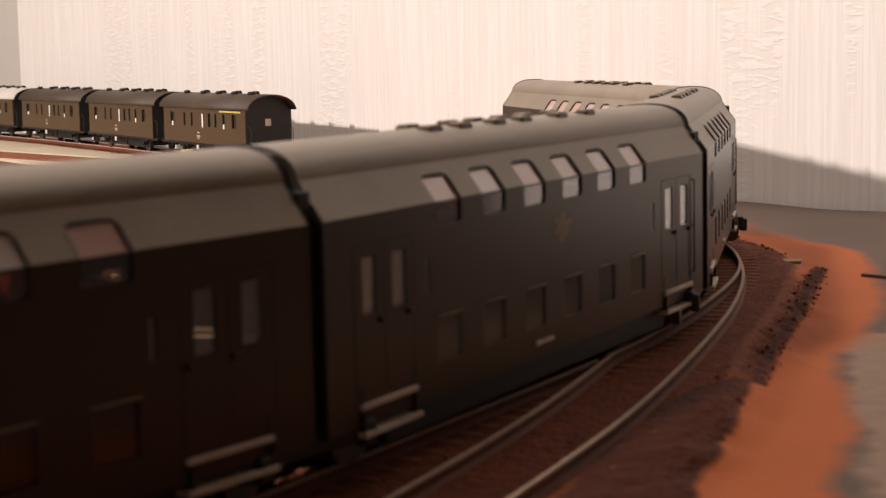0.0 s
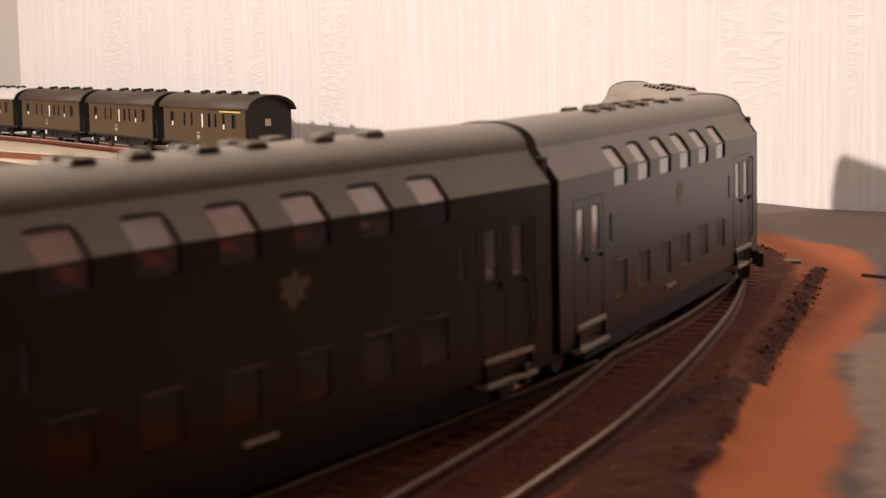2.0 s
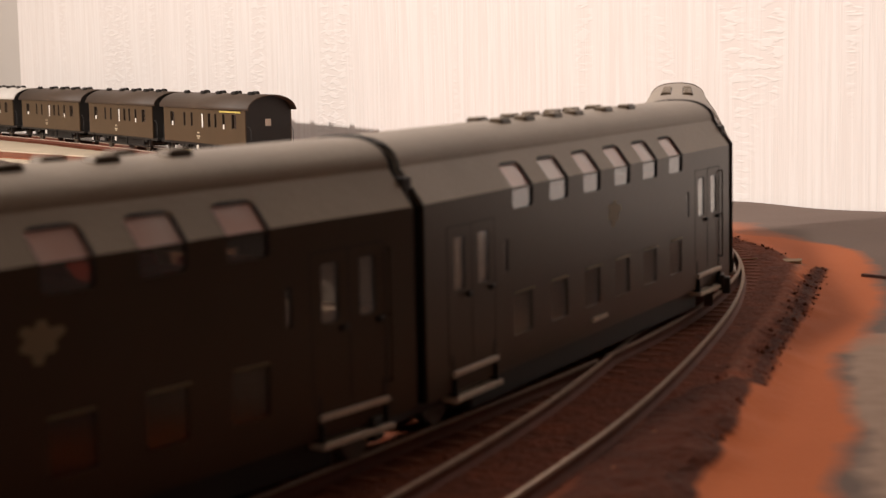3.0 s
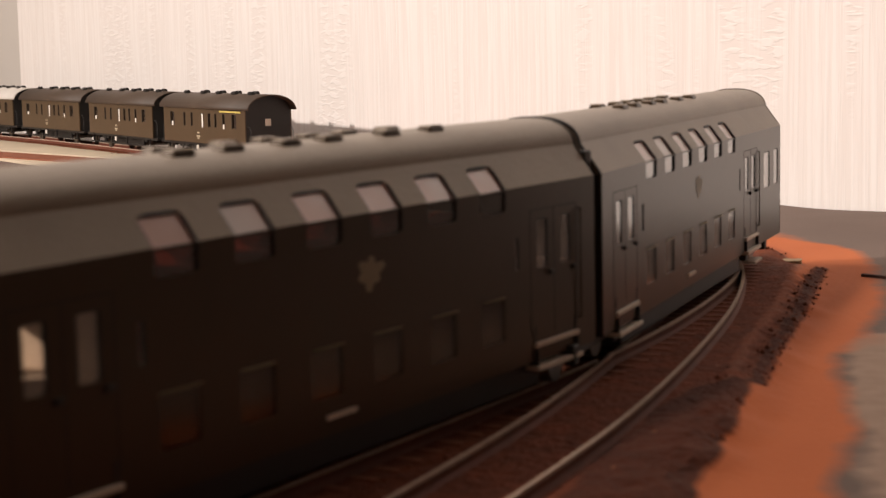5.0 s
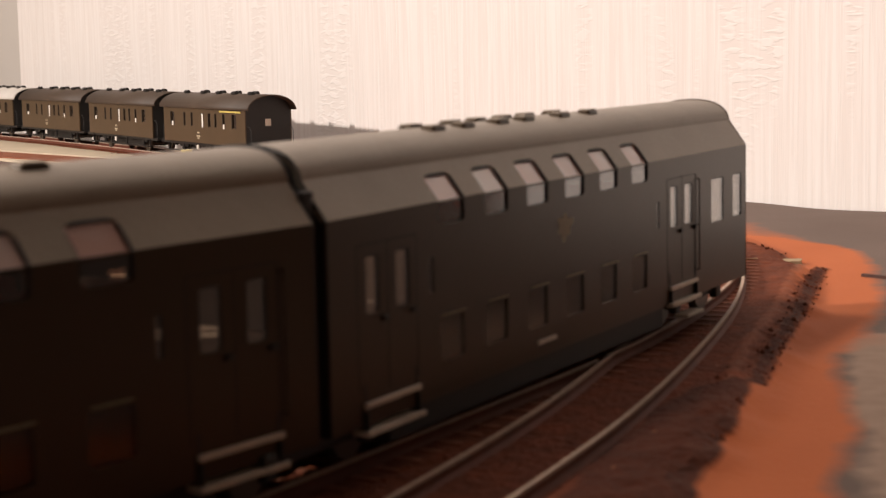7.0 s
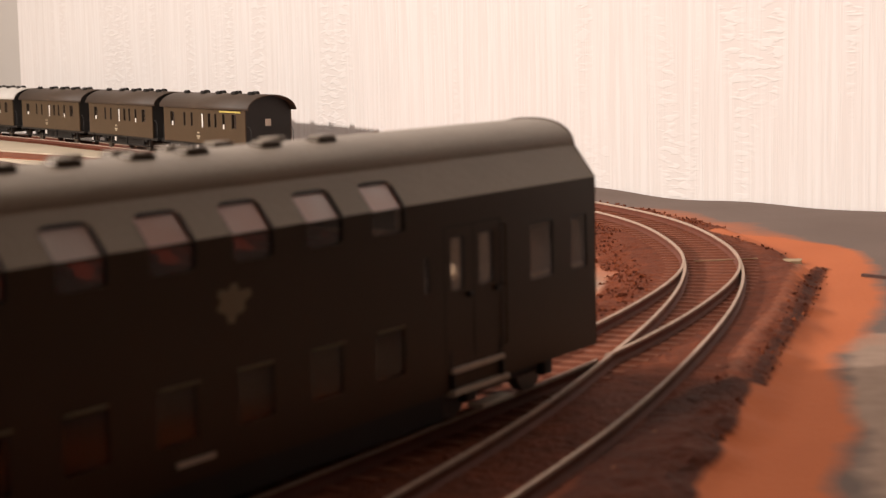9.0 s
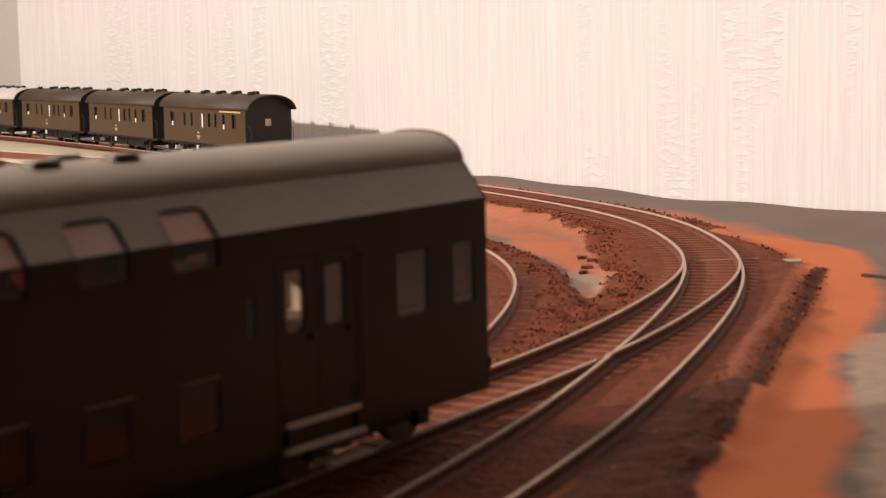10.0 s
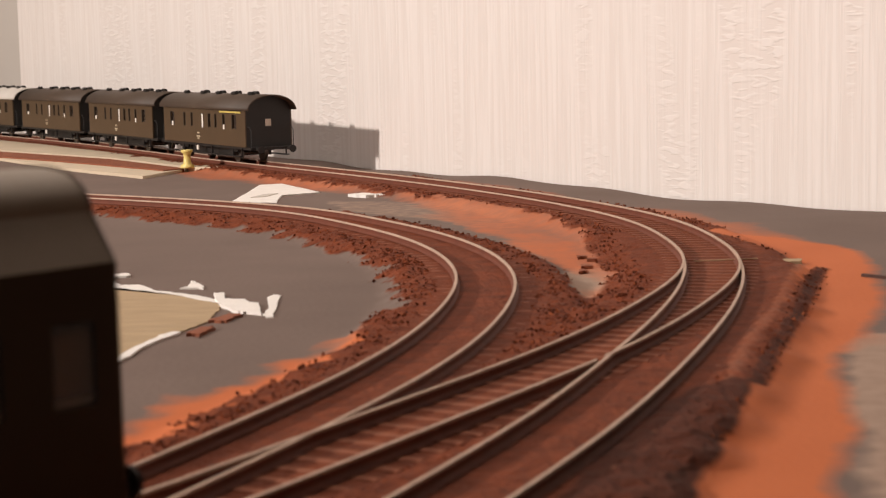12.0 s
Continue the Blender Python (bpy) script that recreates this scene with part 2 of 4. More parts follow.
def box(x0, x1, y0, y1, z0, z1, bevel=0.0, m=None):
    bm = bmesh.new()
    add_box(bm, x0, x1, y0, y1, z0, z1, bevel, m)
    return bm


def add_rod(bm, a, b, r, n=8):
    a, b = Vector(a), Vector(b)
    d = b - a
    q = d.to_track_quat("Z", "Y").to_matrix().to_4x4()
    bmesh.ops.create_cone(bm, cap_ends=True, segments=n, radius1=r, radius2=r, depth=d.length,
                          matrix=Matrix.Translation((a + b) / 2) @ q)


def lathe(profile, n=24):
    bm = bmesh.new()
    rings = [[bm.verts.new((r * math.cos(2 * math.pi * k / n), r * math.sin(2 * math.pi * k / n), z)) for k in range(n)] for r, z in profile]
    for a, b in zip(rings, rings[1:]):
        for k in range(n):
            bm.faces.new((a[k], a[(k + 1) % n], b[(k + 1) % n], b[k]))
    bm.faces.new(rings[0][::-1])
    bm.faces.new(rings[-1])
    return bm


# ---- the tracks' centre lines, x as a smooth function of y (metres) ----


class Line:
    def __init__(self, knots):
        self.y = np.array([k[0] for k in knots]) / 1000
        self.x = np.array([k[1] for k in knots]) / 1000
        n = len(self.y)
        h = np.diff(self.y)
        a, b = np.eye(n), np.zeros(n)
        for i in range(1, n - 1):
            a[i, i - 1:i + 2] = h[i - 1], 2 * (h[i - 1] + h[i]), h[i]
            b[i] = 6 * ((self.x[i + 1] - self.x[i]) / h[i] - (self.x[i] - self.x[i - 1]) / h[i - 1])
        self.m = np.linalg.solve(a, b)
        ys = np.arange(self.y[0] - 0.35, self.y[-1] + 0.05, 0.001)
        xs = np.array([self.at(q) for q in ys])
        self.ys, self.xs = ys, xs
        self.s = np.concatenate([[0], np.cumsum(np.hypot(np.diff(xs), np.diff(ys)))])
        self.s -= np.interp(0.3, ys, self.s)

    def at(self, y):
        q = min(max(y, self.y[0]), self.y[-1])
        i = int(np.clip(np.searchsorted(self.y, q) - 1, 0, len(self.y) - 2))
        h = self.y[i + 1] - self.y[i]
        a, b = (self.y[i + 1] - q) / h, (q - self.y[i]) / h
        x = a * self.x[i] + b * self.x[i + 1] + ((a ** 3 - a) * self.m[i] + (b ** 3 - b) * self.m[i + 1]) * h * h / 6
        d = (self.x[i + 1] - self.x[i]) / h + (-(3 * a * a - 1) * self.m[i] + (3 * b * b - 1) * self.m[i + 1]) * h / 6
        return x + d * (y - q)

    def place(self, s):
        return Vector((np.interp(s, self.s, self.xs), np.interp(s, self.s, self.ys), 0))

    def heading(self, s):
        return (self.place(s + 0.003) - self.place(s - 0.003)).normalized()


MAIN = Line([(90, -166), (150, -112), (195, -78), (240, -47.7), (310, -6.3), (380, 32.6), (450, 62.8), (520, 83.0), (590, 87.3), (660, 80.9), (730, 61.2),
             (800, 32.5), (950, -48), (1100, -137), (1240, -214), (1380, -296), (1520, -384), (1900, -625)])
OUTER = Line([(235, -6.9), (300, 21.4), (370, 46.2), (440, 67.2), (510, 82.0), (580, 87.6), (650, 82.8)])
INNER_LINE = Line([(260, -48.8), (320, -24.2), (380, -4.5), (440, 7.5), (500, 12.4), (560, 7.6), (620, -7.7), (680, -33.0),
                   (740, -69.4), (800, -133.5), (860, -215), (960, -360)])

# ---- room ----
WN = Vector((0.847, 0.532, 0)).normalized()      # out of the room, through the papered wall
WD = Vector((WN.y, -WN.x, 0))                    # along it, to the right
WC = 0.5410


def wall(name, a, b, z0, z1, thick, mat, label):
    """A wall from a to b (plan); its thickness lies to the left of that way."""
    a, b = Vector((*a, 0)), Vector((*b, 0))
    d = b - a
    ang = math.degrees(math.atan2(d.y, d.x))
    ob = part(name, box(0, d.length, 0, thick, z0, z1), mat)
    ob.matrix_world = pose(a.x, a.y, 0, 0, 0, ang)
    return tagged(ob, label, "wall", kind="structure")


corner = WN * WC + WD * (-1.632)
right = WN * WC + WD * 2.6
paper_end = WN * WC - WD * 0.285
far = corner + WN * 0.06
# Added out of view: dark wall stretch, keeps bounce off the train's near side.
wall("wall_light_stop", right.xy, paper_end.xy, -0.9, 1.7, -0.12, LIGHT_STOP, "plain dark wall added out of view to hold back bounced light")
wall("wall_papered", paper_end.xy, corner.xy, -0.9, 1.7, -0.12, WALLPAPER, "cream relief wallpaper with brushed upright strokes")
recess_end = far - WD * 0.8
wall("wall_recess", (far + WD * 0.3).xy, recess_end.xy, -0.9, 1.7, -0.1, GREYPAINT, "plain grey painted wall in a recess")
wall("wall_left", recess_end.xy, (-2.9, recess_end.y), -0.9, 1.7, -0.1, PLASTER, "plain brown plastered room wall")
wall("wall_side", (-2.9, recess_end.y), (-2.9, -1.5), -0.9, 1.7, -0.1, PLASTER, "plain brown plastered room wall")
wall("wall_back", (-2.9, -1.5), (right.x, -1.5), -0.9, 1.7, -0.1, PLASTER, "plain brown plastered room wall")
wall("wall_right", (right.x, -1.5), (right.x, right.y + 0.2), -0.9, 1.7, -0.1, PLASTER, "plain brown plastered room wall")
tagged(part("floor", box(-3.1, 2.4, -1.7, 3.2, -1.0, -0.9), CARPET), "brown carpeted room floor", "floor", kind="structure")
tagged(part("ceiling", box(-3.1, 2.4, -1.7, 3.2, 1.7, 1.8), PLASTER), "plain brown ceiling", "ceiling", kind="structure")

# ---- the layout board: one sheet, raised and roughened under the tracks, sprayed in layers ----
BOARD = -0.0062


def distance_to(line, px, py, lo, hi, step=4):
    keep = (line.ys > lo) & (line.ys < hi)
    lx, ly = line.xs[keep][::step], line.ys[keep][::step]
    best = np.full(px.shape, 9.0)
    for x, y in zip(lx, ly):
        d = np.hypot(px - x, py - y)
        best = np.minimum(best, d)
    return best


def fractal(px, py, scale, seed, octaves=3):
    out = np.empty(px.size)
    for i, (x, y) in enumerate(zip(px.ravel(), py.ravel())):
        out[i] = noise.fractal((x * scale, y * scale, seed), 1.0, 2.0, octaves)
    return out.reshape(px.shape)


def smooth(v, lo, hi):
    t = np.clip((v - lo) / (hi - lo), 0, 1)
    return t * t * (3 - 2 * t)


def inside(px, py, poly):
    """Signed distance to a closed outline, positive inside."""
    odd = np.zeros(px.shape, bool)
    dist = np.full(px.shape, 9.0)
    for (x0, y0), (x1, y1) in zip(poly, poly[1:] + poly[:1]):
        cut = ((y0 > py) != (y1 > py)) & (px < (x1 - x0) * (py - y0) / (y1 - y0 + 1e-12) + x0)
        odd ^= cut
        dx, dy = x1 - x0, y1 - y0
        t = np.clip(((px - x0) * dx + (py - y0) * dy) / (dx * dx + dy * dy), 0, 1)
        dist = np.minimum(dist, np.hypot(px - x0 - t * dx, py - y0 - t * dy))
    return np.where(odd, dist, -dist)


def mm(points):
    return [(x / 1000, y / 1000) for x, y in points]


def scatter_ballast(px, py, z, cover):
    """Crumbs of rust-brown cork ballast lying on the brown ground, joined into one mesh."""
    rnd = np.random.RandomState(5)
    lumps = fractal(px, py, 120, 3.3)
    keep = (cover > 0.3) & (px > -0.35) & (px < 0.25) & (py > 0.19) & (py < 1.15)
    density = np.where(py < 0.62, 2.6, 3.6) * cover * np.clip(0.6 + 1.2 * lumps, 0.05, 1.6) * keep
    jj, ii = np.nonzero(keep)
    times = rnd.poisson(density[jj, ii])
    jj, ii = np.repeat(jj, times), np.repeat(ii, times)
    corners = np.array([(1, 0, 0), (-0.5, 0.87, 0), (-0.5, -0.87, 0), (0.1, 0.1, 1), (0, 0, -1)])
    tris = np.array([(0, 1, 3), (1, 2, 3), (2, 0, 3), (1, 0, 4), (2, 1, 4), (0, 2, 4)])
    n = len(jj)
    size = 0.00028 + 0.0005 * rnd.rand(n) ** 3
    c = np.stack([px[jj, ii] + rnd.uniform(-0.0011, 0.0011, n), py[jj, ii] + rnd.uniform(-0.0015, 0.0015, n), z[jj, ii] + 0.25 * size], -1)
    turn = rnd.uniform(0, 6.283, n)
    shape = corners[None] * rnd.uniform(0.6, 1.3, (n, 5, 1)) * size[:, None, None]
    x = shape[..., 0] * np.cos(turn)[:, None] - shape[..., 1] * np.sin(turn)[:, None]
    y = shape[..., 0] * np.sin(turn)[:, None] + shape[..., 1] * np.cos(turn)[:, None]
    verts = np.stack([x, y, shape[..., 2] * 0.8], -1) + c[:, None]
    faces = tris[None] + 5 * np.arange(n)[:, None, None]
    me = bpy.data.meshes.new("ballast")
    me.from_pydata(verts.reshape(-1, 3).tolist(), [], faces.reshape(-1, 3).tolist())
    me.materials.append(BALLAST)
    tagged(new("ballast", me), "loose rust-brown cork ballast crumbs along the tracks", "ballast", kind="stuff")


def layout_board():
    xs = np.concatenate([np.arange(-2.2, -0.36, 0.08), np.arange(-0.36, 0.26, 0.0022), np.arange(0.26, 0.9, 0.04)])
    ys = np.concatenate([np.arange(-0.6, 0.19, 0.06), np.arange(0.19, 0.62, 0.0022), np.arange(0.62, 1.16, 0.004), np.arange(1.16, 2.6, 0.04)])
    px, py = np.meshgrid(xs, ys)
    n1 = fractal(px, py, 60, 1.3)
    n2 = fractal(px, py, 260, 7.7)
    n3 = fractal(px, py, 14, 4.1)
    d_main = distance_to(MAIN, px, py, 0.0, 1.3)
    d_in = distance_to(INNER_LINE, px, py, 0.0, 1.0)
    d_out = distance_to(OUTER, px, py, 0.0, 0.66)
    d_all = np.minimum(np.minimum(d_main, d_in), d_out)
    ridge = mm([(20, 200), (38, 262), (53, 308), (64, 350), (82, 410), (103, 486), (121, 549), (112, 580), (104, 640), (60, 640), (60, 200)])
    right_brown = inside(px, py, ridge)
    tongue = inside(px, py, mm([(-60, 850), (-12, 822), (10, 800), (30, 752), (46, 688), (54, 598), (52, 550), (43, 487), (40, 512), (36, 568), (25, 628), (9, 690), (-11, 742), (-50, 790)]))
    between = ((px > -0.02) & (d_main < 0.075) & (d_in < 0.075) & (py < 0.64)).astype(float)
    d_brown = np.minimum(d_all, d_in - 0.0050 * smooth(py, 0.45, 0.58))
    brown = smooth(0.026 + 0.009 * n1 + 0.005 * n2 - d_brown, -0.003, 0.004)
    brown = np.maximum(brown, smooth(right_brown + 0.0008 * n1 + 0.0004 * n2, -0.0015, 0.0025))
    gap = inside(px, py, mm([(40, 480), (-8, 340), (-30, 300), (20, 340), (60, 460), (74, 560), (60, 650), (56, 560)]))
    brown = np.maximum(brown, smooth(gap + 0.004 * n1, -0.002, 0.004))
    brown = np.maximum(brown, between * smooth(0.010 * n3 + 0.004 * n1 - tongue, -0.002, 0.004))
    brown *= 1 - smooth(tongue + 0.004 * n1, -0.004, 0.004)
    out_zone = inside(px, py, mm([(30, 200), (38, 262), (53, 308), (64, 350), (82, 410), (103, 486), (118, 560), (100, 640), (112, 655), (140, 610), (143, 565), (134, 520), (115, 450), (98, 416), (88, 386), (79, 337), (74, 311), (63, 279), (50, 200)]))
    orange = smooth(out_zone + 0.006 * n3 + 0.002 * n1, -0.012, 0.008)
    orange = np.maximum(orange, 0.8 * smooth(0.032 + 0.012 * smooth(0.46 - py, 0, 0.1) + 0.01 * n1 - d_in, -0.012, 0.014) * smooth(0.52 - py, 0, 0.12))
    orange = np.maximum(orange, 0.62 * smooth(tongue + 0.006 * n1, -0.004, 0.008) * smooth(0.45 - np.abs(py - 0.62) * 2.2 + 0.35 * n3, -0.15, 0.4))
    orange = np.maximum(orange, 0.55 * smooth(0.05 + 0.02 * n3 - d_main, -0.02, 0.02))
    brown *= 1 - smooth(out_zone + 0.0005 * n1 + 0.0003 * n2, -0.0015, 0.002)
    groove = distance_to(Line([(345, 58.5), (390, 70.5), (439, 86), (496, 102), (545, 116)]), px, py, 0.345, 0.545, 2)
    crack = distance_to(Line([(345, 63.5), (390, 76.5), (439, 92), (496, 108), (545, 122)]), px, py, 0.350, 0.548, 2)
    brown = np.maximum(brown, smooth(0.0028 + 0.0003 * n1 - crack, -0.001, 0.0015))
    # Standing shadow beside the ridge, put into the colour as a dark patch.
    dark = smooth(inside(px, py, mm([(8, 235), (20, 264), (27, 290), (38, 316), (50, 341), (64, 352), (53, 309), (38, 262), (26, 230)])) + 0.002 * n1, -0.003, 0.003)
    brown *= 1 - 0.45 * smooth(0.0024 + 0.001 * n1 - groove, -0.0008, 0.001)
    # Shadow line along the crack, painted into the same layer.
    dark = np.maximum(dark, smooth(0.0015 + 0.0004 * n1 - crack, -0.0008, 0.0010))
    pale = smooth(inside(px, py, mm([(46, 565), (56, 555), (52, 500), (42, 480), (36, 530)])) + 0.003 * n1, -0.004, 0.003)
    pale = np.maximum(pale, smooth(inside(px, py, mm([(57, 250), (64, 280), (75, 311), (79, 337), (88, 386), (98, 415), (108, 423), (130, 425), (130, 250)])) + 0.012 * n3, -0.004, 0.012))
    pale = np.maximum(pale, 0.5 * smooth(tongue + 0.006 * n1, -0.004, 0.006) * smooth(py, 0.62, 0.75))
    bed = 1.55 * smooth(0.0285 + 0.0025 * n1 - d_all, -0.005, 0.007)
    z = BOARD + 0.0022 * bed + brown * (0.0008 - 0.0005 * smooth(right_brown, 0.0, 0.004)) * (n2 + 0.4 * n1) * smooth(d_all, 0.013, 0.020)
    z = z + 0.0003 * n2 * brown * smooth(d_all, 0.008, 0.016)
    z = z + 0.0008 * smooth(0.0028 - groove, 0, 0.0018) * (0.92 + 0.08 * n1)
    back = WC - 0.002 - (px * WN.x + py * WN.y)
    along = px * WD.x + py * WD.y
    z = z + smooth(0.10 - back, 0.0, 0.10) * (0.0011 * np.sin(along * 23.0 + 0.6) + 0.0006 * np.sin(along * 61.0))
    nx = len(xs)
    good = back > 0
    shift = np.where(good, 0, back)
    px = px + shift * WN.x
    py = py + shift * WN.y
    verts = np.stack([px, py, z], -1).reshape(-1, 3)
    faces = []
    for j in range(len(ys) - 1):
        for i in range(nx - 1):
            if good[j, i] or good[j, i + 1] or good[j + 1, i] or good[j + 1, i + 1]:
                k = j * nx + i
                faces.append((k, k + 1, k + nx + 1, k + nx))
    scatter_ballast(px, py, z, brown * smooth(d_all, 0.0145, 0.0165) * (1 - 0.8 * dark) * (1 - 0.85 * smooth(right_brown, 0.0, 0.004)))
    me = bpy.data.meshes.new("layout_board")
    me.from_pydata(verts.tolist(), [], faces)
    layer = me.color_attributes.new("paint", "FLOAT_COLOR", "POINT")
    cols = np.stack([orange, brown, pale, dark], -1).reshape(-1).astype(np.float32)
    layer.data.foreach_set("color", cols)
    me.materials.append(GROUND)
    for q in me.polygons:
        q.use_smooth = True
    ob = new("ground", me)
    tagged(ob, "grey painted layout board sprayed orange and rust brown along the tracks", "ground", kind="structure")
    side = part("board_underside", box(-2.2, 0.18, -0.6, 0.7, -0.03, BOARD - 0.004), PLYWOOD, ob)
    return ob


layout_board()

# ---- tracks ----
GAUGE = 0.0173


def add_rail(bm, line, off, s0, s1, z_top=0.0, step=0.006):
    prof = [(-0.0010, -0.0026), (0.0010, -0.0026), (0.0003, -0.0019), (0.0003, -0.0009), (0.00044, -0.0006), (0.00044, -0.0001), (0.0004, 0.0),
            (-0.0004, 0.0), (-0.00044, -0.0001), (-0.00044, -0.0006), (-0.0003, -0.0009), (-0.0003, -0.0019)]
    n = max(2, int((s1 - s0) / step))
    rings = []
    for i in range(n + 1):
        s = s0 + (s1 - s0) * i / n
        p, d = line.place(s), line.heading(s)
        side = Vector((d.y, -d.x, 0))
        rings.append([bm.verts.new(p + side * (off + a) + Vector((0, 0, z_top + b))) for a, b in prof])
    for a, b in zip(rings, rings[1:]):
        for k in range(len(prof)):
            f = bm.faces.new((a[k], a[(k + 1) % len(prof)], b[(k + 1) % len(prof)], b[k]))
            f.material_index = 0 if k in (4, 5, 6, 7, 8) else 1
    bm.faces.new(rings[0][::-1])
    bm.faces.new(rings[-1])


def arc_of(line, y):
    return float(np.interp(y, line.ys, line.s))


def rail(line, off, y0, y1, parent, lift=0.0):
    bm = bmesh.new()
    add_rail(bm, line, off, arc_of(line, y0), arc_of(line, y1), lift)
    ob = part("rail", bm, [RAILHEAD, RAILSIDE], parent, "worn bright-topped steel rail")
    return ob


def sleeper_mesh(length):
    bm = box(-length / 2, length / 2, -0.0013, 0.0013, -0.0044, -0.0026)
    for e in bm.verts:
        if e.co.z > -0.003:
            e.co.y *= 0.85
            e.co.x *= 0.99
    me = bpy.data.meshes.new("sleeper")
    bm.to_mesh(me)
    bm.free()
    me.materials.append(SLEEPER)
    return me


SLEEPER_MESH = sleeper_mesh(0.0295)


def lay_sleepers(line, y0, y1, parent, pitch=0.0072, drop=0.0):
    s, end = arc_of(line, y0), arc_of(line, y1)
    k = 0
    while s < end:
        p, d = line.place(s), line.heading(s)
        ob = new("sleeper", SLEEPER_MESH)
        ob.parent = parent
        ob.matrix_basis = Matrix.Translation((p.x, p.y, -drop)) @ pose(0, 0, 0, 0, 0, math.degrees(math.atan2(d.y, d.x)) - 90 + random.uniform(-1, 1))
        s += pitch
        k += 1


def track(label, rails, sleepers):
    root = tagged(new("railway_track"), label, "railway track", "tracks on the board")
    for line, off, y0, y1, lift in rails:
        rail(line, off, y0, y1, root, lift)
    for line, y0, y1, drop in sleepers:
        lay_sleepers(line, y0, y1, root, 0.0072, drop)
    return root


G2 = GAUGE / 2
main_track = track("rust-brown curved model track with worn steel rails",
                   [(MAIN, -G2, 0.08, 1.85, 0), (MAIN, G2, 0.08, 0.3655, 0), (MAIN, G2, 0.3705, 1.85, 0)],
                   [(MAIN, 0.10, 1.55, 0.0)])
outer_track = track("rust-brown diverging turnout track with worn steel rails",
                    [(OUTER, -G2, 0.06, 0.535, -0.0001), (OUTER, G2, 0.06, 0.56, -0.0002)],
                    [(OUTER, 0.06, 0.44, 0.0003)])
inner_track = track("rust-brown inner curved model track with worn steel rails",
                    [(INNER_LINE, -G2, 0.10, 0.96, 0), (INNER_LINE, G2, 0.10, 0.96, -0.0001)],
                    [(INNER_LINE, 0.20, 0.95, 0.0002)])


# ---- double-deck coaches ----
LM, LE = 0.175, 0.207          # pitch of a middle coach, length of an end coach
BOGIE_IN = 0.034               # from the cab end to the last bogie
HALF = 0.0148                  # half the body's width
Z0, ZK = 0.0068, 0.0411        # skirt and shoulder heights
ROOFLINE = [(HALF, ZK), (0.0102, 0.0474)] + [(0.0102 * math.cos(a) ** 0.8, 0.0474 + 0.0053 * math.sin(a)) for a in [math.pi / 2 * k / 10 for k in range(1, 10)]] + [(0.0, 0.0527)]
SLOPE_TOP = 0.72               # how far up the roof slope the upper windows reach


def panel(bm, us, vs, holes, put):
    """A sheet over the grid us x vs with the cells inside the holes left out; put(u, v) gives the place."""
    pts = {}

    def vert(i, j):
        if (i, j) not in pts:
            pts[i, j] = bm.verts.new(put(us[i], vs[j]))
        return pts[i, j]
    for i in range(len(us) - 1):
        for j in range(len(vs) - 1):
            u, v = (us[i] + us[i + 1]) / 2, (vs[j] + vs[j + 1]) / 2
            if not any(a < u < b and c < v < d for a, b, c, d in holes):
                bm.faces.new((vert(i, j), vert(i + 1, j), vert(i + 1, j + 1), vert(i, j + 1)))


def fillet(bm, put, u, v, du, dv):
    """A rounded corner in a hole: the corner at (u, v), its legs du along and dv across."""
    arc = [(1 - math.sin(a), 1 - math.cos(a)) for a in [math.pi / 2 * k / 4 for k in range(5)]]
    rim = [bm.verts.new(put(u + du * p, v + dv * q)) for p, q in arc]
    tip = bm.verts.new(put(u, v))
    for a, b in zip(rim, rim[1:]):
        bm.faces.new((tip, a, b))


def marks(lo, hi, cuts):
    return sorted({round(q, 6) for q in [lo, hi, *cuts] if lo <= q <= hi})


def slope_point(side, x, v):
    """v from 0 at the shoulder to 1 at the top of the flat roof slope."""
    (y0, z0), (y1, z1) = ROOFLINE[0], ROOFLINE[1]
    return Vector((x, side * (y0 + (y1 - y0) * v), z0 + (z1 - z0) * v))


def add_reveal(bm, points, inward, wide):
    """A thin dark lining along a line of points: it goes inward from the surface and is as wide as that vector."""
    rings = [[bm.verts.new(q) for q in (p + inward * 0.08, p + inward, p + inward + wide, p + inward * 0.08 + wide)] for p in points]
    for a, b in zip(rings, rings[1:]):
        for k in range(4):
            bm.faces.new((a[k], a[(k + 1) % 4], b[(k + 1) % 4], b[k]))
    bm.faces.new(rings[0][::-1])
    bm.faces.new(rings[-1])


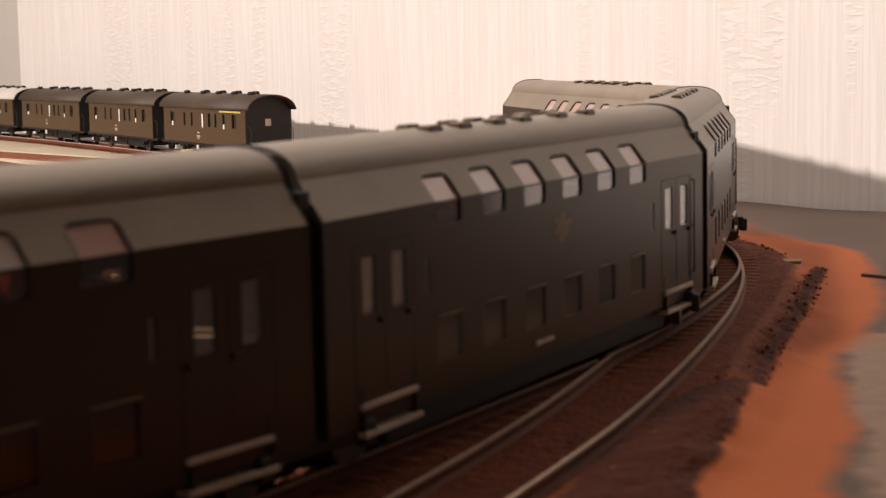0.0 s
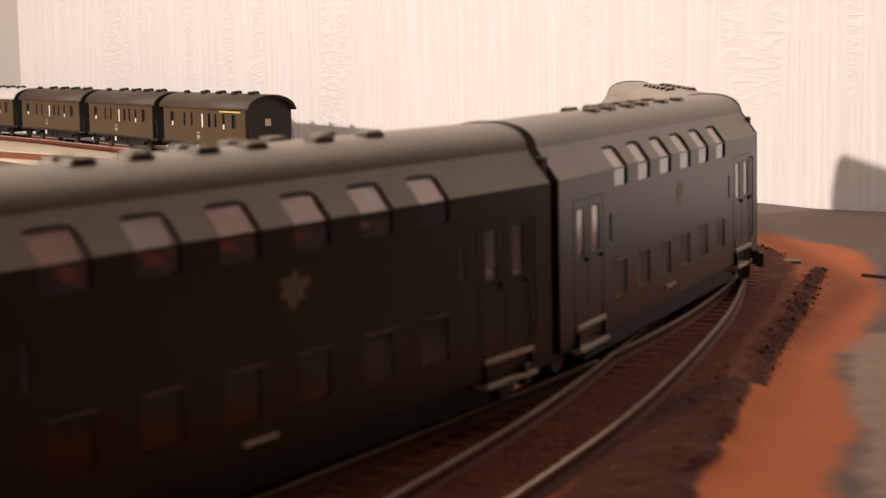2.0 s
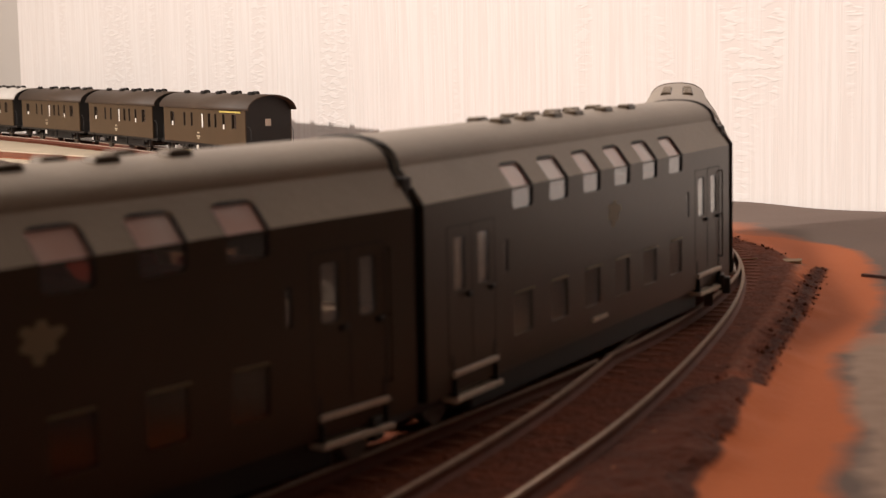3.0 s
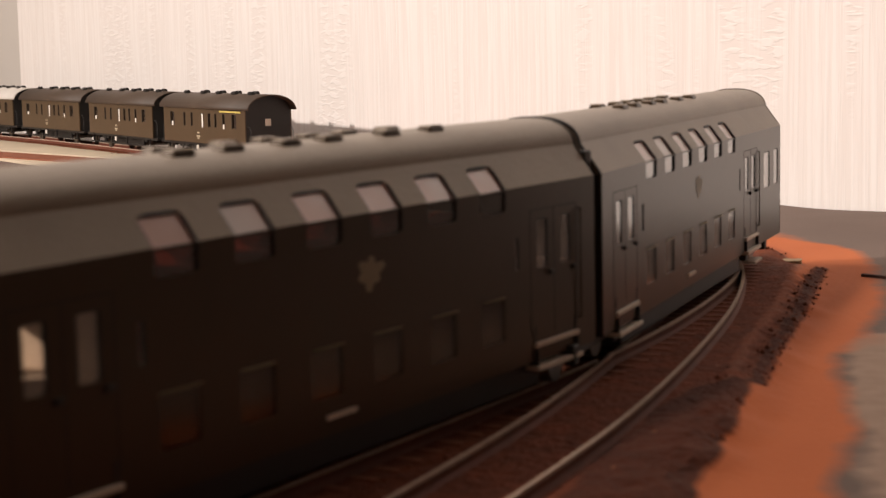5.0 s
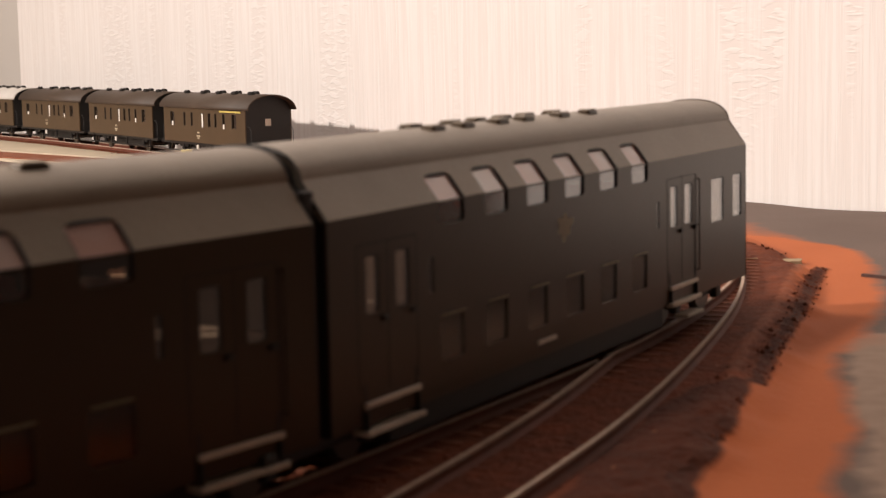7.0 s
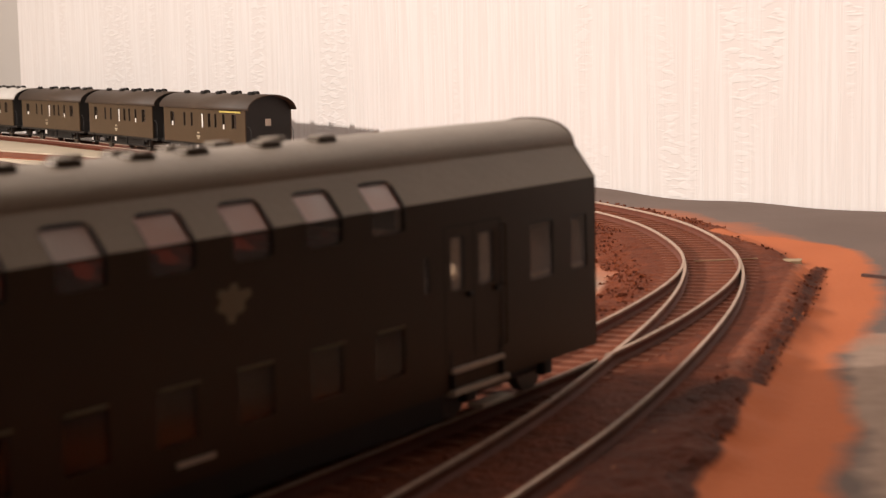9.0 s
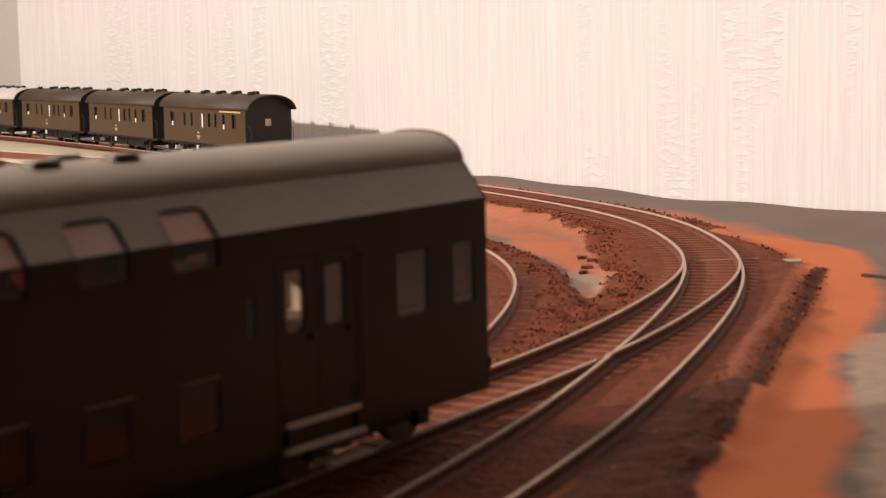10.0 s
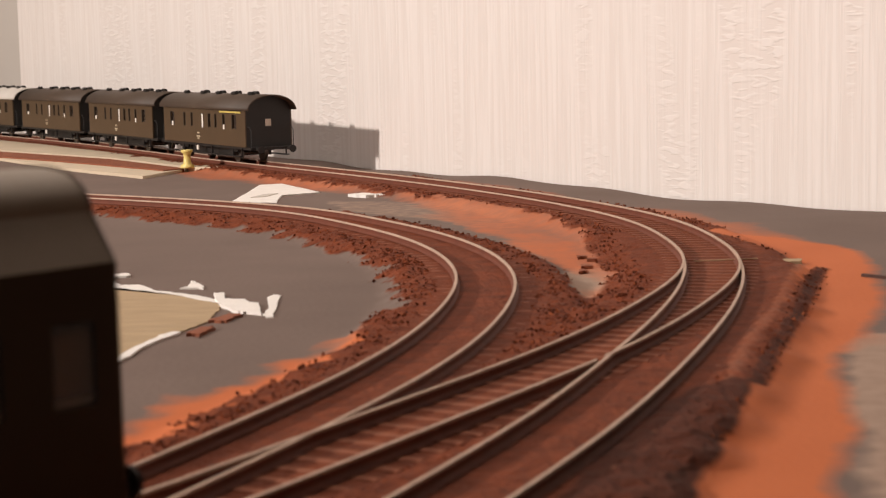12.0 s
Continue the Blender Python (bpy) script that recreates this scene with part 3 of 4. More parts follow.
def double_decker(length, end_coach):
    root = new("double_deck_coach")
    gap = 0.0009
    x0, x1 = gap, length - gap
    ups = [0.0372 + 0.0179 * k for k in range(6)]
    upper = [(a, a + 0.0100, ZK - 0.0042, ZK) for a in ups]
    lower = [(a, a + 0.0092, 0.0128, 0.0208) for a in ups]
    doors = [(0.0120, 0.0166, 0.0248, 0.0345), (0.0217, 0.0266, 0.0248, 0.0345), (0.0335, 0.0352, 0.0255, 0.0318)]
    if end_coach:
        dr = [(0.1420, 0.1437, 0.0255, 0.0318), (0.1505, 0.1553, 0.0248, 0.0345), (0.1600, 0.1655, 0.0248, 0.0345), (0.1790, 0.1884, 0.0232, 0.0342), (0.1955, 0.2025, 0.0232, 0.0342)]
    else:
        dr = [(length - b, length - a, c, d) for a, b, c, d in doors[::-1]]
    body = bmesh.new()
    roof = bmesh.new()
    for side in (-1, 1):
        holes = upper + lower + doors + dr
        us = marks(x0, x1, [q for h in holes for q in h[:2]])
        vs = marks(Z0, ZK, [q for h in holes for q in h[2:]])
        on_side = lambda u, v: Vector((u, side * HALF, v))
        on_slope = lambda u, v: slope_point(side, u, v)
        panel(body, us, vs, holes, on_side)
        for a, b, c, d in lower + doors + dr:
            r = min(0.0010, (b - a) * 0.3)
            for u, du in ((a, r), (b, -r)):
                fillet(body, on_side, u, d, du, -r)
                fillet(body, on_side, u, c, du, r)
        for a, b, c, d in upper:
            fillet(body, on_side, a, c, 0.0013, 0.0013)
            fillet(body, on_side, b, c, -0.0013, 0.0013)
        su = [(a, b, 0.0, SLOPE_TOP) for a, b, _, _ in upper]
        panel(roof, marks(x0, x1, [q for h in su for q in h[:2]]), [0.0, SLOPE_TOP, 1.0], su, on_slope)
        for a, b, c, d in su:
            fillet(roof, on_slope, a, d, 0.0022, -0.26)
            fillet(roof, on_slope, b, d, -0.0022, -0.26)
        for (y0, z0), (y1, z1) in zip(ROOFLINE[1:], ROOFLINE[2:]):
            roof.faces.new([roof.verts.new(q) for q in ((x0, side * y0, z0), (x1, side * y0, z0), (x1, side * y1, z1), (x0, side * y1, z1))])
    for bmx in (body, roof):
        bmesh.ops.remove_doubles(bmx, verts=bmx.verts, dist=1e-6)
    for e, mat, nm, lab in ((body, COACH, "body", ""), (roof, ROOF, "roof", "grey-brown rounded roof")):
        ob = part(nm, e, mat, root, lab)
        so = ob.modifiers.new("thickness", "SOLIDIFY")
        so.thickness, so.offset = 0.0009, -1
    # ends
    outline = [(-HALF, Z0)] + [(-y, z) for y, z in ROOFLINE] + [(y, z) for y, z in ROOFLINE[-2::-1]] + [(HALF, Z0)]
    for k, xe in enumerate((x0, x1)):
        bm = bmesh.new()
        t = 0.0010 if xe == x0 else -0.0010
        fa = [bm.verts.new((xe + t * 0.02, y * 0.995, z)) for y, z in outline]
        fb = [bm.verts.new((xe + t, y * 0.985, z - 0.0002)) for y, z in outline]
        bm.faces.new(fa)
        bm.faces.new(fb[::-1])
        for i in range(len(fa)):
            bm.faces.new((fa[i], fb[i], fb[(i + 1) % len(fa)], fa[(i + 1) % len(fa)]))
        cab = end_coach and k == 1
        part("end_wall", bm, COACH if cab else BLACK, root, "" if cab else "black gangway end")
        rim = bmesh.new()
        for (ya, za), (yb, zb) in zip(outline, outline[1:]):
            add_rod(rim, (xe, ya * 0.985, za), (xe, yb * 0.985, zb), 0.0003, 6)
        part("end_rim", rim, COACH if cab else BLACK, root, "dark raised edge round the end")
        if cab:
            for ya, yb in ((-0.0115, -0.004), (-0.003, 0.003), (0.004, 0.0115)):
                part("end_window", box(xe - 0.0003, xe + 0.0003, ya, yb, 0.0225, 0.0325, 0.0002), BLACK, root, "dark cab window")
            for ya in (-0.0095, 0.0095):
                lampbm = bmesh.new()
                add_rod(lampbm, (xe, ya, 0.0160), (xe + 0.0012, ya, 0.0160), 0.0016, 12)
                part("tail_lamp", lampbm, STEP, root, "small round tail lamp")
            for ya in (-0.010, 0.010):
                bb = bmesh.new()
                add_rod(bb, (xe - 0.002, ya, 0.0105), (xe + 0.0042, ya, 0.0105), 0.0012, 8)
                add_rod(bb, (xe + 0.0042, ya, 0.0105), (xe + 0.0050, ya, 0.0105), 0.0024, 14)
                part("buffer", bb, BLACK, root, "black buffer")
        else:
            part("gangway", box(min(xe, xe - 2 * t), max(xe, xe - 2 * t), -HALF * 0.86, HALF * 0.86, 0.008, 0.046, 0.0004), BLACK, root, "black folded gangway")
    # panes and their dark linings
    for side in (-1, 1):
        inn = Vector((0, -side * 0.0006, 0))
        for k, (a, b, c, d) in enumerate(lower + doors + dr):
            y = side * (HALF - 0.0002)
            pane = part("window", box(a, b, min(y, y - side * 0.0003), max(y, y - side * 0.0003), c, d), DULL_GLASS if k < 6 else GLASS, root, "clear plastic window")
            pane.visible_shadow = False
            fr = bmesh.new()
            for xx, wx in ((a, 0.0003), (b, -0.0003)):
                add_reveal(fr, [Vector((xx, side * HALF, z)) for z in (c, d)], inn, Vector((wx, 0, 0)))
            add_reveal(fr, [Vector((xx, side * HALF, d)) for xx in (a, b)], inn, Vector((0, 0, -0.0003)))
            part("window_frame", fr, COACH if k < 6 else BLACK, pane, "thin dark frame")
        for a, b, c, d in upper:
            bm = bmesh.new()
            inner = Vector((0, -side * 0.0004, -0.0003))
            rows = [Vector((0, side * HALF, c)), Vector((0, side * HALF, d)), slope_point(side, 0, SLOPE_TOP)]
            vs = [[bm.verts.new(q + inner + Vector((xx, 0, 0))) for q in rows] for xx in (a, b)]
            # Upright part gets the dark tint in place of shade; the slope stays pale.
            low = bm.faces.new((vs[0][0], vs[1][0], vs[1][1], vs[0][1]))
            low.material_index = 1
            bm.faces.new((vs[0][1], vs[1][1], vs[1][2], vs[0][2]))
            pane = part("upper_window", bm, [MILKY, SHADE_GLASS], root, "bent cloudy upper-deck window")
            fr = bmesh.new()
            deep = Vector((0, -side * 0.0006, -0.0004))
            for xx, wx in ((a, 0.0003), (b, -0.0004)):
                add_reveal(fr, [q + Vector((xx, 0, 0)) for q in rows], deep, Vector((wx, 0, 0)))
            down = (rows[1] - rows[2]).normalized() * 0.0005
            add_reveal(fr, [rows[2] + Vector((xx, 0, 0)) for xx in (a, b)], deep, down)
            part("window_frame", fr, BLACK, pane, "thin dark frame")
            y = side * (HALF - 0.0002)
            part("window_bar", box(a, b, min(y, y - side * 0.0004), max(y, y - side * 0.0004), ZK - 0.0005, ZK - 0.0001), COACH, pane)
        # doors: dark seams, handles, grab rails, steps
        spans = [(0.0095, 0.0290)] + ([(0.1485, 0.1680)] if end_coach else [(length - 0.0290, length - 0.0095)])
        for a, b in spans:
            bm = bmesh.new()
            yo = side * (HALF + 0.00004)
            for q in (a, (a + b) / 2, b):
                add_box(bm, q - 0.00012, q + 0.00012, min(yo, yo - side * 0.0006), max(yo, yo - side * 0.0006), Z0 + 0.0050, 0.0362)
            add_box(bm, a, b, min(yo, yo - side * 0.0006), max(yo, yo - side * 0.0006), 0.0362, 0.0364)
            part("door_seam", bm, SEAM, root, "dark gap round the double doors")
            for q in ([b + 0.0008] if a > 0.1 else []):
                hb = bmesh.new()
                add_rod(hb, (q, side * (HALF + 0.0006), 0.0130), (q, side * (HALF + 0.0006), 0.0350), 0.00018, 6)
                for zq in (0.0130, 0.0240, 0.0350):
                    add_rod(hb, (q, side * (HALF - 0.0002), zq), (q, side * (HALF + 0.0007), zq), 0.00018, 6)
                part("door_rail", hb, COACH, root, "thin dark grab rail")
            for q in ((a + b) / 2 - 0.0014, b - 0.0016):
                y0, y1 = side * HALF, side * (HALF + 0.0007)
                part("door_handle", box(q - 0.0009, q + 0.0009, min(y0, y1), max(y0, y1), 0.0232, 0.0241, 0.0002), BLACK, root, "small black door handle")
            steps = [(0.0101, 0.0007, 0.0), (0.0056, 0.0013, 0.0004)]
            if end_coach and a > 0.1:
                steps = [(0.0106, 0.0007, 0.0), (0.0068, 0.0013, 0.0006)]
                y0, y1 = side * 0.0125, side * 0.0160
                part("step", box(b - 0.0090, b + 0.0025, min(y0, y1), max(y0, y1), 0.0024, 0.0032, 0.0002), STEP, root, "pale footstep low at the bogie")
            for dz, dy, wide in steps:
                y0, y1 = side * (HALF - 0.002), side * (HALF + dy)
                st = part("step", box(a + 0.0012 - wide, b + wide, min(y0, y1), max(y0, y1), dz - 0.0005, dz + 0.0005, 0.0002), STEP, root, "pale worn footstep")
                hang = bmesh.new()
                for q in (a + 0.0016, b - 0.0008):
                    add_box(hang, q - 0.0003, q + 0.0003, min(y0, y1 - side * 0.0006), max(y0, y1 - side * 0.0006), dz - 0.0003, dz + 0.0036)
                part("step_hanger", hang, BLACK, st, "thin dark step bracket")
        # printed marks
        yo = side * (HALF + 0.00006)
        bm = bmesh.new()
        turn = [0.1, 1.2, 2.3, 3.25, 4.4, 5.45]
        ring = []
        for k, w in enumerate(turn):
            nxt = turn[(k + 1) % 6] + (2 * math.pi if k == 5 else 0)
            reach = (0.0040, 0.0046, 0.0034, 0.0044, 0.0036, 0.0042)[k]
            for r, q in ((reach, w - 0.16), (reach, w + 0.16), (0.0027, (w + nxt) / 2)):
                ring.append(bm.verts.new((0.0905 + 1.0 * r * math.sin(q), yo, 0.0312 + 0.7 * r * math.cos(q))))
        bm.faces.new(ring)
        part("emblem", bm, EMBLEM, root, "faded yellowish emblem on the side")
        # Light on each lower window's top edge, put in as a pale bar.
        for k, (a, b, c, d) in enumerate(lower):
            part("window_bar", box(a + 0.0004 * (k % 3), b - 0.0008 * (k % 2), min(yo, yo + side * 0.0004), max(yo, yo + side * 0.0004), d + 0.0001, d + 0.0004), EMBLEM, root, "pale bar painted as the lit window edge")
        if not end_coach:
            a, b, c, d = lower[4]
            yb = side * (HALF - 0.0013)
            part("window_panel", box(a + 0.0004, b - 0.0004, min(yb, yb - side * 0.0003), max(yb, yb - side * 0.0003), c, d), EMBLEM, root, "yellowish blind behind a lower window")
        part("sill_bar", box(0.0768, 0.0850, min(yo, yo + side * 0.0005), max(yo, yo + side * 0.0005), Z0 + 0.0026, Z0 + 0.0034), STEP, root, "pale worn edge at the skirt")
    # interior
    part("upper_floor", box(x0 + 0.034, 0.1395, -HALF + 0.002, HALF - 0.002, 0.0252, 0.0262), SEAT, root, "red plastic upper-deck floor")
    # Floor raised to just below the door windows so that it catches lamp light.
    for xa, xb in ((x0 + 0.002, 0.0325), (0.1420 if not end_coach else 0.1445, x1 - 0.002)):
        part("vestibule_floor", box(xa, xb, -HALF + 0.0015, HALF - 0.0015, 0.0232, 0.0240), INNER, root, "cream vestibule floor set high to catch light")
    # Added cream plates: they catch lamp light, so the door windows look bright.
    for xa in (0.0330, 0.1410) if not end_coach else (0.0330, 0.1440, 0.1752):
        part("light_catcher", box(xa, xa + 0.0008, -HALF + 0.0015, HALF - 0.0015, 0.0205, 0.0360), INNER, root, "cream plate added to catch light behind the door windows")
    if end_coach:
        part("cab_desk", box(0.1778, 0.2035, -0.0128, 0.0128, 0.0240, 0.0325, 0.0004), CABWOOD, root, "brown driver's cab interior")
    part("lower_floor", box(x0 + 0.002, x1 - 0.002, -HALF + 0.002, HALF - 0.002, 0.0074, 0.0080), BLACK, root, "dark floor")
    # Added block close behind the panes, stands in for the dim lower deck.
    part("lower_filler", box(0.037, 0.139, -0.01365, 0.01365, 0.0082, 0.0215, 0.0003), LOWSHADE, root, "dark red-brown block standing in for the unlit lower deck")
    for k in range(11):
        xk = 0.0385 + 0.0091 * k
        for sy in (-1, 1):
            ya, yb = (0.0022, 0.0118) if sy > 0 else (-0.0118, -0.0022)
            seat = bmesh.new()
            add_box(seat, xk, xk + 0.0012, ya, yb, 0.0262, 0.0372, 0.0004)
            add_box(seat, xk + 0.0012, xk + 0.0050, ya, yb, 0.0262, 0.0302, 0.0004)
            part("seat", seat, SEAT, root, "moulded red plastic double seat")
    # two rows of roof ventilators
    for yv, xs in ((-0.0034, (0.0570, 0.0690, 0.0840, 0.0960, 0.1140, 0.1290)), (0.0030, (0.0600, 0.0760, 0.0870, 0.0990, 0.1100, 0.1240))):
        for xv in xs:
            vent = part("roof_ventilator", box(xv - 0.0026, xv + 0.0026, yv - 0.0016, yv + 0.0016, 0.0500, 0.0532, 0.0006), COACH, root, "low dark roof ventilator")
            part("cap", box(xv - 0.0022, xv + 0.0022, yv - 0.0012, yv + 0.0012, 0.0531, 0.0534, 0.0001), ROOF, vent, "flat worn cap")
    # running gear
    for xb in ([0.0] if not end_coach else [0.0, length - BOGIE_IN]):
        fr = bmesh.new()
        add_box(fr, xb - 0.004, xb + 0.004, -0.0118, 0.0118, 0.0050, 0.0075)
        for sy in (-1, 1):
            add_box(fr, xb - 0.0165, xb + 0.0165, sy * 0.0112 - 0.0012, sy * 0.0118 + 0.0012, 0.0045, 0.0085, 0.0004)
        bogie = part("bogie", fr, BLACK, root, "black bogie frame")
        for sx in (-0.0145, 0.0145):
            bm = bmesh.new()
            for sy in (-1, 1):
                add_rod(bm, (xb + sx, sy * 0.0071, 0.0056), (xb + sx, sy * 0.0093, 0.0056), 0.0055, 20)
            add_rod(bm, (xb + sx, -0.0105, 0.0056), (xb + sx, 0.0105, 0.0056), 0.0011, 8)
            part("wheelset", bm, STEEL, bogie, "steel wheelset")
            for sy in (-1, 1):
                part("axle_box", box(xb + sx - 0.0018, xb + sx + 0.0018, sy * 0.0128 - 0.0010, sy * 0.0128 + 0.0010, 0.0036, 0.0078, 0.0004), BLACK, bogie)
    part("underframe", box(0.022, (length - 0.022 if not end_coach else length - 0.056), -0.0128, 0.0128, 0.0012, 0.0078, 0.0006), BLACK, root, "black equipment boxes under the floor")
    return root


mid = double_decker(LM, False)
tagged(mid, "dark olive double-deck model coach with six bent upper windows", "model railway coach", "moving double-deck train")
mid_b = copy_thing(mid, Matrix())
end_coach = double_decker(LE, True)
tagged(end_coach, "dark olive double-deck end coach with driver's cab windows", "model railway coach", "moving double-deck train")
head_coach = copy_thing(end_coach, Matrix())


# ---- old two-axle coaches standing at the wall ----
def old_coach(pale):
    root = new("two_axle_coach")
    L, W, zb, ze = 0.150, 0.0152, 0.0105, 0.0335
    ws = [(0.014, 0.0205), (0.040, 0.0425), (0.054, 0.0565), (0.074, 0.0765), (0.086, 0.0895), (0.098, 0.1005), (0.112, 0.1150), (0.128, 0.1345)]
    body = bmesh.new()
    holes = [(a, b, 0.0215, 0.0300) for a, b in ws]
    for side in (-1, 1):
        panel(body, marks(0, L, [q for h in holes for q in h[:2]]), marks(zb, ze, [0.0215, 0.0300]), holes, lambda u, v: Vector((u, side * W, v)))
    bmesh.ops.remove_doubles(body, verts=body.verts, dist=1e-6)
    ob = part("body", body, OLD, root)
    so = ob.modifiers.new("thickness", "SOLIDIFY")
    so.thickness, so.offset = 0.0008, 0
    arch = [(W * 1.06 * math.cos(a), ze - 0.0006 + 0.0092 * math.sin(a)) for a in [math.pi * k / 16 for k in range(17)]]
    for xe in (0.0006, L - 0.0006):
        bm = bmesh.new()
        pts = [(-W, zb), (W, zb)] + [(y * 0.93, z) for y, z in arch]
        a = [bm.verts.new((xe - 0.0005, y, z)) for y, z in pts]
        b = [bm.verts.new((xe + 0.0005, y, z)) for y, z in pts]
        bm.faces.new(a)
        bm.faces.new(b[::-1])
        for i in range(len(a)):
            bm.faces.new((a[i], b[i], b[(i + 1) % len(a)], a[(i + 1) % len(a)]))
        part("end_wall", bm, BLACK, root, "near-black end wall with a door")
    part("end_window", box(L + 0.00005, L + 0.0004, -0.0022, 0.0016, 0.0232, 0.0275, 0.0001), STEP, root, "pale end-door window")
    bm = bmesh.new()
    lo, hi = -0.0062, L + 0.0062
    oa = [bm.verts.new((lo, y, z)) for y, z in arch]
    ob_ = [bm.verts.new((hi, y, z)) for y, z in arch]
    for i in range(16):
        bm.faces.new((oa[i], ob_[i], ob_[i + 1], oa[i + 1]))
    roof = part("roof", bm, PALEROOF if pale else OLDROOF, root, "pale grey arched roof" if pale else "dark brown arched roof", smooth=True)
    so = roof.modifiers.new("thickness", "SOLIDIFY")
    so.thickness, so.offset = 0.0009, 0
    for k, xv in enumerate((0.018, 0.032, 0.050, 0.062, 0.078, 0.090, 0.106, 0.120, 0.134)):
        bm = bmesh.new()
        yv = 0.0045 if k % 2 else -0.0045
        add_rod(bm, (xv, yv, 0.0400), (xv, yv, 0.0424), 0.0012, 8)
        add_rod(bm, (xv - 0.0032, yv, 0.0428), (xv + 0.0032, yv, 0.0428), 0.0013, 10)
        part("roof_ventilator", bm, BLACK, root, "small black roof ventilator")
    for side in (-1, 1):
        for k, (a, b) in enumerate(ws):
            y = side * (W - 0.0002)
            w = part("window", box(a, b, min(y, y - side * 0.0003), max(y, y - side * 0.0003), 0.0215, 0.0300), GLASS, root, "clear window")
            w.visible_shadow = False
            fr = bmesh.new()
            yo = side * (W + 0.0005)
            for q in ((a - 0.0005, a), (b, b + 0.0005)):
                add_box(fr, q[0], q[1], min(yo, yo - side * 0.0005), max(yo, yo - side * 0.0005), 0.0213, 0.0302)
            part("window_frame", fr, BLACK, w, "thin dark frame")
            # Small white mark just outside the pane on three of the windows.
            if k in (0, 3, 6):
                part("window_panel", box((a + b) / 2 - 0.0013, (a + b) / 2 + 0.0013, side * (W + 0.0003) - 0.0002, side * (W + 0.0003) + 0.0002, 0.0208, 0.0236 if k != 3 else 0.0295), WHITEMARK, root, "small white mark over the window")
        yo = side * (W + 0.00044)
        for zc, wd in ((0.0172, 0.0040), (0.0150, 0.0064), (0.0138, 0.0030)):
            part("lettering_bar", box(0.067 - wd / 2, 0.067 + wd / 2, yo - 0.0001, yo + 0.0001, zc - 0.00045, zc + 0.00045), PALEMARK, root, "pale unreadable lettering")
        bm = bmesh.new()
        add_box(bm, 0.004, L - 0.004, side * 0.0135 - 0.0007, side * 0.0135 + 0.0007, 0.0088, 0.0108)
        for xs_ in (0.008, 0.060, 0.090, 0.142):
            add_box(bm, xs_ - 0.0004, xs_ + 0.0004, side * 0.0148 - 0.0004, side * 0.0148 + 0.0004, 0.0045, 0.0095)
        add_box(bm, 0.008, L - 0.008, side * 0.0156 - 0.0012, side * 0.0156 + 0.0012, 0.0042, 0.0049)
        part("footboard", bm, BLACK, root, "long black footboard")
        part("destination_plate", box(0.0645, 0.0675, side * 0.0160 - 0.0003, side * 0.0160 + 0.0003, 0.0062, 0.0092), WHITEMARK, root, "small white plate under the sill")
    for xw in (0.030, 0.120):
        bm = bmesh.new()
        for sy in (-1, 1):
            add_rod(bm, (xw, sy * 0.0071, 0.0056), (xw, sy * 0.0093, 0.0056), 0.0056, 20)
        add_rod(bm, (xw, -0.012, 0.0056), (xw, 0.012, 0.0056), 0.0011, 8)
        ax = part("wheelset", bm, STEEL, root, "steel wheelset")
        bm = bmesh.new()
        for sy in (-1, 1):
            add_box(bm, xw - 0.008, xw + 0.008, sy * 0.0118 - 0.0008, sy * 0.0118 + 0.0008, 0.0068, 0.0092, 0.0003)
            add_box(bm, xw - 0.0018, xw + 0.0018, sy * 0.0122 - 0.0010, sy * 0.0122 + 0.0010, 0.0038, 0.0092, 0.0003)
        part("axle_box", bm, BLACK, root, "black springs and axle boxes")
    part("underframe", box(0.040, 0.110, -0.010, 0.010, 0.0035, 0.0104, 0.0006), BLACK, root, "black tanks under the floor")
    bm = bmesh.new()
    add_box(bm, -0.0062, L + 0.0062, -0.0145, 0.0145, 0.0088, 0.0104)
    part("platform_floor", bm, BLACK, root, "black open end platforms")
    for xe, sg in ((0.0, -1), (L, 1)):
        rb = bmesh.new()
        for sy in (-1, 1):
            xo = xe + sg * 0.0058
            add_rod(rb, (xo, sy * 0.0140, 0.0100), (xo, sy * 0.0140, 0.0205), 0.0003, 6)
            add_rod(rb, (xo, sy * 0.0140, 0.0205), (xe + sg * 0.003, sy * 0.0140, 0.0228), 0.0003, 6)
            add_rod(rb, (xe + sg * 0.003, sy * 0.0140, 0.0228), (xe, sy * 0.0140, 0.0228), 0.0003, 6)
            add_rod(rb, (xe + sg * 0.0058, sy * 0.0105, 0.0093), (xe + sg * 0.0125, sy * 0.0105, 0.0093), 0.0010, 8)
            add_rod(rb, (xe + sg * 0.0125, sy * 0.0105, 0.0093), (xe + sg * 0.0132, sy * 0.0105, 0.0093), 0.0023, 14)
        part("buffer_and_handrail", rb, BLACK, root, "black buffers and thin bent handrails")
    return root


OLD_PITCH = 0.1650
OLD_NEAR = arc_of(MAIN, 1.047)


def on_track(s_near, length):
    """Pose of a coach whose near end is at s_near; its x axis points back along the track to that end."""
    a, b = MAIN.place(s_near + length), MAIN.place(s_near)
    d = b - a
    return pose(a.x, a.y, 0.0, 0, 0, math.degrees(math.atan2(d.y, d.x))) @ Matrix.Diagonal((0.935, 1, 1, 1))


